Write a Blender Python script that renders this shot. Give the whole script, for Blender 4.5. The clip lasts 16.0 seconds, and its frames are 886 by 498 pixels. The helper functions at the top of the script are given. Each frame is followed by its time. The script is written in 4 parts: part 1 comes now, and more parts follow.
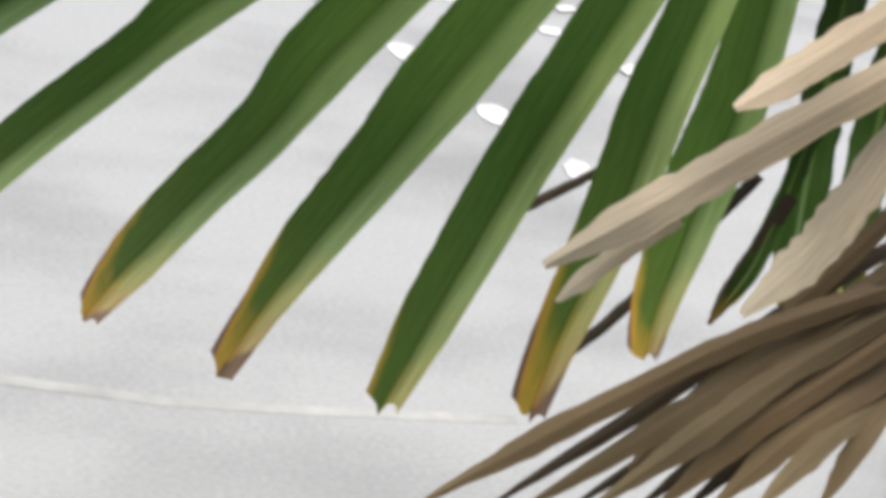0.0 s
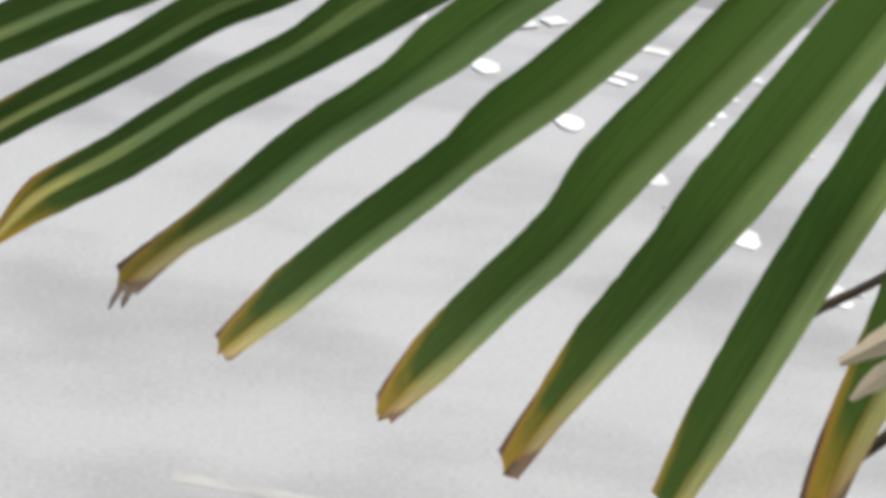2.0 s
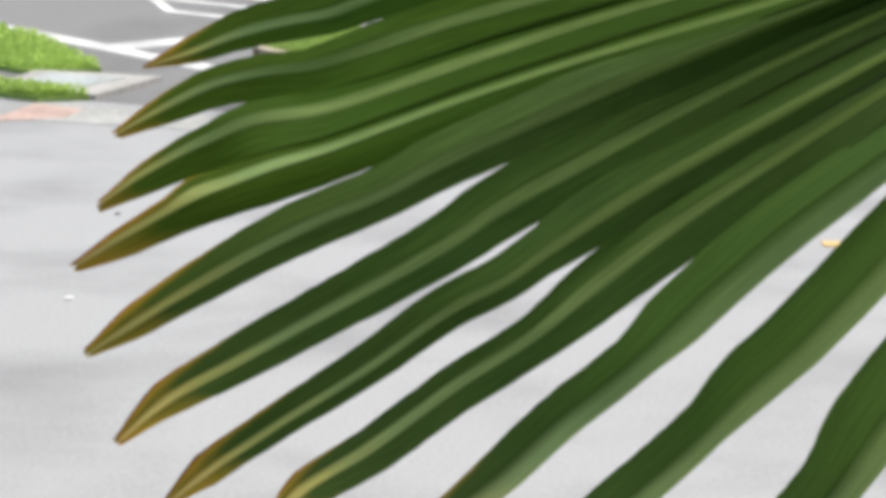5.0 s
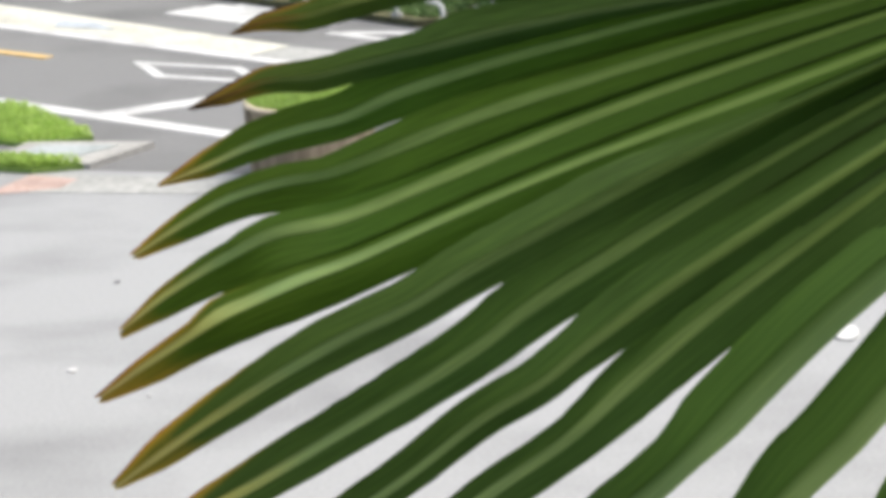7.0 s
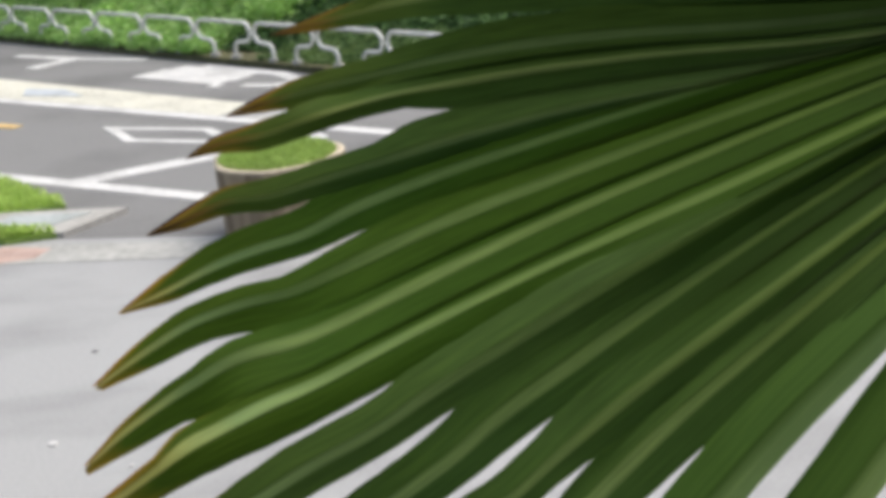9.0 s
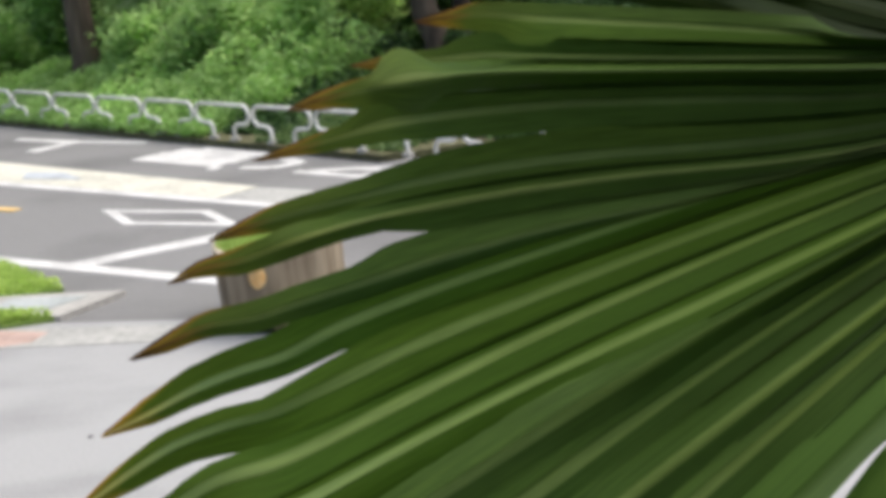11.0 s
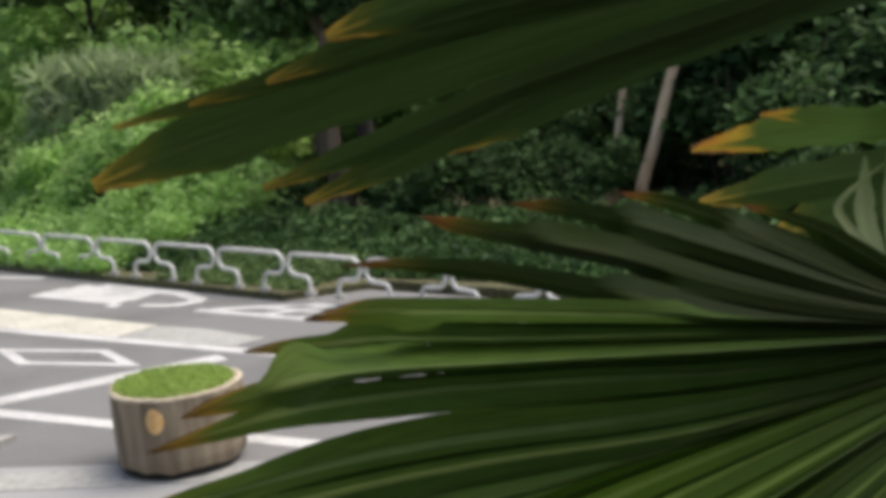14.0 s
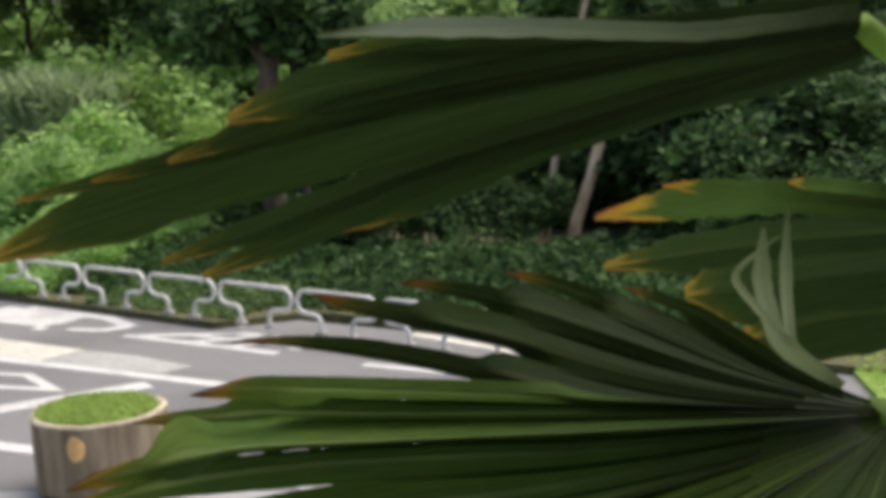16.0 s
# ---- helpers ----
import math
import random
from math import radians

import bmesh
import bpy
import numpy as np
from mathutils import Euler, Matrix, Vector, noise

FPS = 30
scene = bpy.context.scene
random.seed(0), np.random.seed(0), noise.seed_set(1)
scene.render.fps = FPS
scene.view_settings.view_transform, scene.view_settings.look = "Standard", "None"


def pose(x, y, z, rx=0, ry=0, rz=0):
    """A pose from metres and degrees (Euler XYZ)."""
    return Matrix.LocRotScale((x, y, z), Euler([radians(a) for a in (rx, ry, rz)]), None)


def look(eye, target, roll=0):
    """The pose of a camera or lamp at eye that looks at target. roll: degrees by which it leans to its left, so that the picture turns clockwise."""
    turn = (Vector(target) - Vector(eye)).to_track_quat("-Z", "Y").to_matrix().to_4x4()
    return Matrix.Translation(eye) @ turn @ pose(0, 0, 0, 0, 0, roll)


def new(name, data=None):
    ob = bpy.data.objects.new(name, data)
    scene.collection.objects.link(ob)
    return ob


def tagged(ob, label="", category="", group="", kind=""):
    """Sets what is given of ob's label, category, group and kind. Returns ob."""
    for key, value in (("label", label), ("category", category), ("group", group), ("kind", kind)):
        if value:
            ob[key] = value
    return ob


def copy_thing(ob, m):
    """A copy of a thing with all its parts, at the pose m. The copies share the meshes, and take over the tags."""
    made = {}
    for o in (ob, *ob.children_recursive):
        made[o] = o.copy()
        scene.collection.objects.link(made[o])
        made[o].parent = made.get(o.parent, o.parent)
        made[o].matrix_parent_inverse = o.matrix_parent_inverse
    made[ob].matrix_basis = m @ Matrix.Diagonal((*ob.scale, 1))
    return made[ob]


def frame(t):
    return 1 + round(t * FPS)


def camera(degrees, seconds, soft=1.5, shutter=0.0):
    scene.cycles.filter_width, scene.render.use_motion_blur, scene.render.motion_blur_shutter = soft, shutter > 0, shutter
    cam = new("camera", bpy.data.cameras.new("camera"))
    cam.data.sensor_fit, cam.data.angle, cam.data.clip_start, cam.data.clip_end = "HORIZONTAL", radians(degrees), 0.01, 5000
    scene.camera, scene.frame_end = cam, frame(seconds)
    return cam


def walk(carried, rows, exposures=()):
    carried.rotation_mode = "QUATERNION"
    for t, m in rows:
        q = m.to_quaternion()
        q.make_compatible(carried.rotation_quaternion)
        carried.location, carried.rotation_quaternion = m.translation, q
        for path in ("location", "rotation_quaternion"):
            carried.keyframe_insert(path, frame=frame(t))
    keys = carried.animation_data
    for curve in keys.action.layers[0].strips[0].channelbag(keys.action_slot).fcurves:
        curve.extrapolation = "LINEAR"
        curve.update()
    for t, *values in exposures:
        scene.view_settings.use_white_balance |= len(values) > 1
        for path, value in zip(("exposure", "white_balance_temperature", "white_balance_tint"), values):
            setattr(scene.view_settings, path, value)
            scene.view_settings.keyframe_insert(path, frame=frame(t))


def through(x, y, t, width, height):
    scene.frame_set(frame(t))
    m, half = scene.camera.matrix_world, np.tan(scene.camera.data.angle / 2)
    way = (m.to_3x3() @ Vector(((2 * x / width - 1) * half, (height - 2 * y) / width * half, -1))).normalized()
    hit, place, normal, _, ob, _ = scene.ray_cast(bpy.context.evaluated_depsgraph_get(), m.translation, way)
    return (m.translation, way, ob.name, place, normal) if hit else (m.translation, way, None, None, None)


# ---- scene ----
import itertools
PATH = [
    (0, (0.011, 0.027, 1.965), (0.724, 1.556, 0.890), 19.33),
    (0.5, (-0.002, 0.025, 1.963), (0.594, 1.625, 0.922), 16.93),
    (1, (-0.006, 0.017, 1.960), (0.499, 1.668, 0.950), 14.94),
    (1.5, (-0.012, -0.001, 1.967), (0.415, 1.676, 0.963), 13.82),
    (2, (-0.018, -0.001, 1.968), (0.319, 1.698, 0.969), 12.29),
    (2.5, (-0.015, -0.005, 1.974), (0.214, 1.733, 1.011), 10.18),
    (3, (-0.012, -0.003, 1.980), (0.134, 1.761, 1.050), 7.55),
    (3.5, (-0.006, -0.000, 1.984), (0.050, 1.788, 1.090), 4.95),
    (4, (-0.001, 0.000, 1.991), (-0.029, 1.815, 1.151), 2.60),
    (6.5, (-0.028, 0.031, 2.011), (-0.112, 1.895, 1.290), -1.62),
    (7, (-0.022, 0.028, 2.018), (-0.109, 1.899, 1.316), -2.74),
    (7.5, (-0.016, 0.027, 2.030), (-0.104, 1.899, 1.333), -4.13),
    (8, (-0.014, 0.026, 2.042), (-0.082, 1.903, 1.354), -4.37),
    (8.5, (-0.017, 0.039, 2.041), (-0.077, 1.924, 1.376), -4.75),
    (9, (-0.015, 0.038, 2.041), (-0.064, 1.934, 1.405), -5.11),
    (11.5, (-0.004, 0.032, 2.078), (-0.039, 1.974, 1.598), -5.24),
    (12, (-0.011, 0.065, 2.101), (-0.043, 2.016, 1.665), -5.00),
    (12.5, (-0.010, 0.062, 2.103), (-0.013, 2.019, 1.694), -4.46),
    (13, (-0.005, 0.044, 2.106), (0.029, 2.006, 1.716), -4.64),
    (13.5, (-0.000, 0.039, 2.107), (0.075, 2.007, 1.760), -3.43),
    (14, (0.008, 0.020, 2.133), (0.137, 1.987, 1.800), -3.94),
    (14.5, (0.018, 0.008, 2.143), (0.179, 1.976, 1.829), -3.26),
    (15, (0.025, -0.001, 2.149), (0.226, 1.966, 1.847), -2.44),
    (15.5, (0.020, -0.035, 2.164), (0.249, 1.928, 1.859), -1.99),
    (16, (0.031, -0.011, 2.162), (0.262, 1.954, 1.872), -1.58),
]
cam = camera(38.0, 16.0, soft=5.2)
walk(cam, [(t, look(eye, target, roll)) for t, eye, target, roll in PATH],
     exposures=[(0.0, 0.25, 6480, 9), (2.0, 0.15, 6480, 9), (4.0, 0.16, 6500, 9), (6.5, 0.28, 6500, 9), (7.1, 0.22, 6550, 9), (7.8, 0.03, 6550, 10), (9.0, -0.02, 6550, 10),
                (12.0, 0.15, 6650, 11), (13.0, 0.1, 6700, 11), (14.0, -0.1, 6750, 12), (15.0, -0.18, 6800, 13), (16.0, 0.0, 6800, 13)])

# ---------------------------------------------------------------- light
world = bpy.data.worlds.new("sky")
scene.world = world
world.use_nodes = True
wn = world.node_tree.nodes
sky = wn.new("ShaderNodeTexSky")
sky.sky_type = "NISHITA"
sky.sun_disc = False
sky.sun_elevation, sky.sun_rotation = radians(64), radians(68)
sky.air_density, sky.dust_density = 1.0, 4.0
wn["Background"].inputs["Strength"].default_value = 0.15
world.node_tree.links.new(sky.outputs["Color"], wn["Background"].inputs["Color"])
sun_data = bpy.data.lights.new("sun", "SUN")
sun_data.energy, sun_data.angle, sun_data.color = 2.9, radians(60), (1.0, 0.96, 0.9)
sun = new("sun", sun_data)
sun.matrix_world = look((10.0, 4.0, 22.0), (0, 0, 0))

# ---------------------------------------------------------------- materials


def material(name, rough=0.8):
    m = bpy.data.materials.new(name)
    m.use_nodes = True
    m.node_tree.nodes["Principled BSDF"].inputs["Roughness"].default_value = rough
    return m, m.node_tree.nodes, m.node_tree.links, m.node_tree.nodes["Principled BSDF"]


def noise_node(nodes, links, scale, detail=6.0, coords="Object", stretch=None):
    tc = nodes.new("ShaderNodeTexCoord")
    n = nodes.new("ShaderNodeTexNoise")
    n.inputs["Scale"].default_value, n.inputs["Detail"].default_value = scale, detail
    if stretch:
        mp = nodes.new("ShaderNodeMapping")
        mp.inputs["Scale"].default_value = stretch
        links.new(tc.outputs[coords], mp.inputs["Vector"])
        links.new(mp.outputs["Vector"], n.inputs["Vector"])
    else:
        links.new(tc.outputs[coords], n.inputs["Vector"])
    return n.outputs["Fac"]


def ramp(nodes, links, fac, stops):
    r = nodes.new("ShaderNodeValToRGB")
    while len(r.color_ramp.elements) < len(stops):
        r.color_ramp.elements.new(0.5)
    for e, (p, c) in zip(r.color_ramp.elements, stops):
        e.position, e.color = p, (*c, 1)
    links.new(fac, r.inputs["Fac"])
    return r.outputs["Color"]


def mix(nodes, links, fac, a, b, blend="MIX"):
    n = nodes.new("ShaderNodeMix")
    n.data_type, n.blend_type = "RGBA", blend
    for sock, v in ((n.inputs["Factor"], fac), (n.inputs[6], a), (n.inputs[7], b)):
        if isinstance(v, (int, float)):
            sock.default_value = v
        elif isinstance(v, tuple):
            sock.default_value = (*v, 1)
        else:
            links.new(v, sock)
    return n.outputs[2]


def bump(nodes, links, bsdf, height, strength, distance):
    b = nodes.new("ShaderNodeBump")
    b.inputs["Strength"].default_value, b.inputs["Distance"].default_value = strength, distance
    links.new(height, b.inputs["Height"])
    links.new(b.outputs["Normal"], bsdf.inputs["Normal"])


def surface(name, dark, mid, light, fine, coarse, rough=0.85, relief=0.3, depth=0.004, stretch=None):
    """A mottled surface: fine grain over coarse stains, with relief from the grain."""
    m, n, l, b = material(name, rough)
    g = noise_node(n, l, fine, 8, stretch=stretch)
    s = noise_node(n, l, coarse, 5, stretch=stretch)
    c1 = ramp(n, l, g, [(0.3, dark), (0.5, mid), (0.72, light)])
    c2 = ramp(n, l, s, [(0.3, (0.72, 0.72, 0.72)), (0.55, (1, 1, 1)), (0.75, (1.0, 1.0, 1.0))])
    l.new(mix(n, l, 1.0, c1, c2, "MULTIPLY"), b.inputs["Base Color"])
    bump(n, l, b, g, relief, depth)
    return m


ASPHALT = surface("asphalt", (0.175, 0.175, 0.172), (0.23, 0.231, 0.226), (0.29, 0.291, 0.283), 90, 0.7, 0.9, 0.4, 0.006)
LOT = surface("worn_lot", (0.34, 0.345, 0.342), (0.385, 0.392, 0.388), (0.435, 0.442, 0.437), 60, 0.9, 0.85, 0.12, 0.004, (1, 2.2, 1))
TERRACOTTA = surface("terracotta", (0.46, 0.31, 0.25), (0.55, 0.4, 0.34), (0.6, 0.47, 0.42), 30, 4, 0.9)
CONCRETE = surface("concrete", (0.38, 0.37, 0.34), (0.47, 0.46, 0.43), (0.56, 0.55, 0.5), 45, 1.5, 0.9)
PAINT = surface("road_paint", (0.54, 0.54, 0.52), (0.7, 0.7, 0.68), (0.78, 0.78, 0.76), 30, 3.0, 0.7, 0.2, 0.003)
CREAM = surface("cream_paint", (0.52, 0.51, 0.42), (0.68, 0.67, 0.57), (0.78, 0.77, 0.68), 25, 2.0, 0.8, 0.2, 0.003)
BLUE = surface("blue_paint", (0.42, 0.47, 0.52), (0.5, 0.55, 0.59), (0.6, 0.63, 0.64), 20, 3.0, 0.8, 0.2, 0.003)
AMBER = surface("amber_paint", (0.6, 0.4, 0.15), (0.72, 0.5, 0.2), (0.8, 0.6, 0.3), 20, 3.0, 0.8, 0.2, 0.003)
SOIL = surface("soil", (0.09, 0.07, 0.05), (0.15, 0.12, 0.08), (0.22, 0.18, 0.12), 20, 1.5, 0.95, 0.6, 0.02)
WOOD = surface("stump_bark", (0.17, 0.13, 0.085), (0.3, 0.245, 0.17), (0.44, 0.37, 0.265), 14, 4, 0.9, 0.7, 0.01, (1, 1, 0.12))
CUT = surface("cut_wood", (0.5, 0.42, 0.3), (0.6, 0.52, 0.38), (0.68, 0.6, 0.46), 30, 6, 0.85)
ORANGE_CUT = surface("orange_cut", (0.82, 0.46, 0.16), (0.9, 0.58, 0.24), (0.92, 0.66, 0.34), 30, 6, 0.8)
STEEL = surface("rail_paint", (0.72, 0.72, 0.67), (0.83, 0.83, 0.78), (0.87, 0.87, 0.83), 25, 5, 0.45, 0.1, 0.002)
BARK = surface("bark", (0.065, 0.048, 0.034), (0.12, 0.092, 0.066), (0.19, 0.15, 0.11), 9, 1.5, 0.95, 0.9, 0.02, (1, 1, 0.2))
DARK_BARK = surface("dark_bark", (0.02, 0.017, 0.014), (0.045, 0.037, 0.03), (0.085, 0.07, 0.055), 9, 1.5, 0.95, 0.9, 0.02, (1, 1, 0.2))
PALE_BARK = surface("pale_bark", (0.6, 0.42, 0.26), (0.8, 0.6, 0.4), (0.85, 0.69, 0.5), 9, 1.5, 0.9, 0.5, 0.01, (1, 1, 0.3))
TURF = surface("turf", (0.2, 0.32, 0.06), (0.28, 0.42, 0.09), (0.36, 0.5, 0.12), 40, 3, 0.95, 0.5, 0.01)
SPOT = surface("old_stain", (0.2, 0.2, 0.2), (0.26, 0.26, 0.26), (0.32, 0.32, 0.32), 60, 9, 0.9)
VERGE = surface("weedy_soil", (0.07, 0.065, 0.035), (0.12, 0.12, 0.055), (0.18, 0.18, 0.085), 25, 2, 0.95, 0.6, 0.02)
PLATE = surface("plate", (0.36, 0.4, 0.39), (0.44, 0.48, 0.47), (0.5, 0.54, 0.52), 30, 4, 0.85)
APRON = surface("joint_strip", (0.36, 0.365, 0.34), (0.46, 0.463, 0.435), (0.55, 0.55, 0.52), 20, 1.2, 0.9)
PALE_SEAM = surface("pale_seam", (0.37, 0.37, 0.355), (0.425, 0.425, 0.405), (0.5, 0.495, 0.465), 12, 5, 0.9)
GAP_SHADE = surface("base_gap_shade", (0.02, 0.018, 0.016), (0.03, 0.027, 0.024), (0.045, 0.04, 0.035), 30, 4, 0.8)


def foliage(name, dark, light, rough=0.5, through=0.25):
    """Leaves that differ one by one and let some light through."""
    m, n, l, b = material(name, rough)
    b.inputs["Specular IOR Level"].default_value = 0.18
    geo = n.new("ShaderNodeNewGeometry")
    c = ramp(n, l, geo.outputs["Random Per Island"], [(0.0, dark), (1.0, light)])
    big = noise_node(n, l, 0.9, 3)
    tone = ramp(n, l, big, [(0.32, (0.62, 0.68, 0.66)), (0.62, (1.05, 1.05, 1.05))])
    c = mix(n, l, 1.0, c, tone, "MULTIPLY")
    l.new(c, b.inputs["Base Color"])
    tr = n.new("ShaderNodeBsdfTranslucent")
    l.new(c, tr.inputs["Color"])
    ms = n.new("ShaderNodeMixShader")
    ms.inputs["Fac"].default_value = through
    l.new(b.outputs[0], ms.inputs[1])
    l.new(tr.outputs[0], ms.inputs[2])
    l.new(ms.outputs[0], n["Material Output"].inputs["Surface"])
    return m


SHRUB_LIGHT = foliage("shrub_light", (0.34, 0.57, 0.15), (0.64, 0.86, 0.37), 0.5, 0.6)
SHRUB_MID = foliage("shrub_mid", (0.26, 0.43, 0.1), (0.54, 0.72, 0.25), 0.5, 0.55)
# Dark leaf green that also holds the shade behind the railing in its colour.
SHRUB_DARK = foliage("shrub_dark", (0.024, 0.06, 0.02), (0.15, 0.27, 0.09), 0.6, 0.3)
CANOPY = foliage("canopy_leaf", (0.05, 0.105, 0.038), (0.23, 0.37, 0.14), 0.5, 0.35)
CROWN = foliage("crown_leaf", (0.1, 0.17, 0.06), (0.26, 0.38, 0.14), 0.45, 0.45)
WOOD_LEAF = foliage("wood_edge_leaf", (0.18, 0.31, 0.1), (0.42, 0.6, 0.22), 0.5, 0.5)
REED = foliage("reed", (0.46, 0.6, 0.3), (0.66, 0.76, 0.48), 0.6, 0.5)
GRASS = foliage("lawn_grass", (0.44, 0.6, 0.14), (0.6, 0.76, 0.24), 0.6, 0.45)


def palm_material(name, stops, margin=None, through=0.42, grain=0.72):
    """Palm blade: colour runs from the fused base to the dried tip, with long fibres and blotches.
    A rib pales from the colour of the blade beside it (margin) to its own, with lit fold faces painted in."""
    m, n, l, b = material(name, 0.65)
    b.inputs["Specular IOR Level"].default_value = 0.12
    at = n.new("ShaderNodeAttribute")
    at.attribute_name = "along"
    info = n.new("ShaderNodeObjectInfo")
    blot = noise_node(n, l, 35, 5)
    off = n.new("ShaderNodeMath")
    off.operation, off.inputs[1].default_value, off.inputs[2].default_value = "MULTIPLY_ADD", 0.12, -0.06
    l.new(blot, off.inputs[0])
    add = n.new("ShaderNodeMath")
    add.operation = "ADD"
    l.new(at.outputs["Fac"], add.inputs[0])
    l.new(off.outputs[0], add.inputs[1])
    c = ramp(n, l, add.outputs[0], stops)
    # Soft edge: blends the painted rib and flank brightness back into the blade.
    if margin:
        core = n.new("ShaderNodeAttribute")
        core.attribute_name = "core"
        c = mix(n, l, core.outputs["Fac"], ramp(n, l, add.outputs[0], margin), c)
    fib = n.new("ShaderNodeTexNoise")
    fib.inputs["Scale"].default_value, fib.inputs["Detail"].default_value = 1.0, 3
    uv = n.new("ShaderNodeAttribute")
    uv.attribute_name = "fibre"
    l.new(uv.outputs["Vector"], fib.inputs["Vector"])
    f = ramp(n, l, fib.outputs["Fac"], [(0.3, (grain, grain + 0.02, grain - 0.02)), (0.55, (1, 1, 1)), (0.75, (1.2, 1.17, 1.04))])
    c = mix(n, l, 1.0, c, f, "MULTIPLY")
    tone = ramp(n, l, info.outputs["Random"], [(0, (0.82, 0.88, 0.85)), (1, (1.12, 1.08, 1.0))])
    c = mix(n, l, 1.0, c, tone, "MULTIPLY")
    l.new(c, b.inputs["Base Color"])
    bump(n, l, b, fib.outputs["Fac"], 0.25, 0.001)
    tr = n.new("ShaderNodeBsdfTranslucent")
    l.new(c, tr.inputs["Color"])
    ms = n.new("ShaderNodeMixShader")
    ms.inputs["Fac"].default_value = through
    l.new(b.outputs[0], ms.inputs[1])
    l.new(tr.outputs[0], ms.inputs[2])
    l.new(ms.outputs[0], n["Material Output"].inputs["Surface"])
    return m


# Greens darken towards the hub: the shade there is painted into the stops.
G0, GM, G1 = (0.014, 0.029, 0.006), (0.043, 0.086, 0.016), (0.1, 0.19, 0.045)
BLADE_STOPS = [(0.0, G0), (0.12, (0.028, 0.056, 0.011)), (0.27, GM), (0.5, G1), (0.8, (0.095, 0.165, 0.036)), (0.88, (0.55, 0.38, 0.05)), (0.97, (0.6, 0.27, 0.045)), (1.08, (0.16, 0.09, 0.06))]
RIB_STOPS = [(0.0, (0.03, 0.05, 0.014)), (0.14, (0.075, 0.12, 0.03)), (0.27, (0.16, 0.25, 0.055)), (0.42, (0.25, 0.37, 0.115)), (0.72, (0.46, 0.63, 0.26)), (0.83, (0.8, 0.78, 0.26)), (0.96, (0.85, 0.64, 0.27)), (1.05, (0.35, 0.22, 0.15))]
# Brighter yellow-green: part of the glow through these leaflets is painted in.
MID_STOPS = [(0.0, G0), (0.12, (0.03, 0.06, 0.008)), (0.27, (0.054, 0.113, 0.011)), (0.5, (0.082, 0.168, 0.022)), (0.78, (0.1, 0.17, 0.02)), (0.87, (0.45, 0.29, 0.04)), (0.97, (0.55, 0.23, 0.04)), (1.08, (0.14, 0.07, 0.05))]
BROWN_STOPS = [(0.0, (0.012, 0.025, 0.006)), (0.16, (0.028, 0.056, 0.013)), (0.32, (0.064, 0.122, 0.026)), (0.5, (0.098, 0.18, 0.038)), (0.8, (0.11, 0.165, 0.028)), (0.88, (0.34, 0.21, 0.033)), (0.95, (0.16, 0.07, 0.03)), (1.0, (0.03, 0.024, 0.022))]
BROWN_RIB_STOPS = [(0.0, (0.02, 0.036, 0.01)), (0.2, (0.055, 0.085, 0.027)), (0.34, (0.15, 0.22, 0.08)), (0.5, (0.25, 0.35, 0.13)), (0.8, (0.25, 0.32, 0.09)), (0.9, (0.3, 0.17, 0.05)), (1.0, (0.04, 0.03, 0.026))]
# Darker copy of the withered stops: shade on the top leaflets is painted in.
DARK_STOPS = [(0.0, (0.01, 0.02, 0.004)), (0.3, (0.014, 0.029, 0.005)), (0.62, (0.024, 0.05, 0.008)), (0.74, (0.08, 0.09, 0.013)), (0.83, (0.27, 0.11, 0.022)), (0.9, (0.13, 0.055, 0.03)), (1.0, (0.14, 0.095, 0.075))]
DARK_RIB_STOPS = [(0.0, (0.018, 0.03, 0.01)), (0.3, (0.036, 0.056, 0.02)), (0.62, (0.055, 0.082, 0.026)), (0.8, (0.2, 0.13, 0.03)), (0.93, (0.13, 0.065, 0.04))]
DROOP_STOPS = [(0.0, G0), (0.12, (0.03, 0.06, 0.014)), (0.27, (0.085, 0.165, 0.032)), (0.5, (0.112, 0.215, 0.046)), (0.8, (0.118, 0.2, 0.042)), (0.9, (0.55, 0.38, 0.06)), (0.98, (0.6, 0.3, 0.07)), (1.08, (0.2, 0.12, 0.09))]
# Lower flank of the drooping leaflets: light on that face put into the colour.
LIT_FLANK_STOPS = [(0.0, G0), (0.27, (0.2, 0.32, 0.12)), (0.5, (0.42, 0.59, 0.22)), (0.74, (0.54, 0.71, 0.31)), (0.86, (0.82, 0.8, 0.34)), (0.96, (0.85, 0.66, 0.32)), (1.06, (0.4, 0.27, 0.2))]
BLADE = palm_material("palm_blade", BLADE_STOPS, through=0.5)
# Rib colours hold the paler tissue plus painted light along the folds.
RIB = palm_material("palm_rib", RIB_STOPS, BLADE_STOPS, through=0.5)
DROOP_BLADE = palm_material("drooping_blade", DROOP_STOPS, through=0.5, grain=0.82)
DROOP_LIT_FLANK = palm_material("drooping_lit_flank", LIT_FLANK_STOPS, DROOP_STOPS, through=0.5, grain=0.82)
MID_BLADE = palm_material("backlit_yellow_blade", MID_STOPS, through=0.58)
MID_RIB = palm_material("backlit_yellow_rib", RIB_STOPS, MID_STOPS, through=0.58)
BROWN_TIP = palm_material("withered_blade", BROWN_STOPS)
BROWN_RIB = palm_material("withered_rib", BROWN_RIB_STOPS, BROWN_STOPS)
DARK_TIP = palm_material("shaded_withered_blade", DARK_STOPS, through=0.3)
DARK_RIB = palm_material("shaded_withered_rib", DARK_RIB_STOPS, DARK_STOPS, through=0.3)
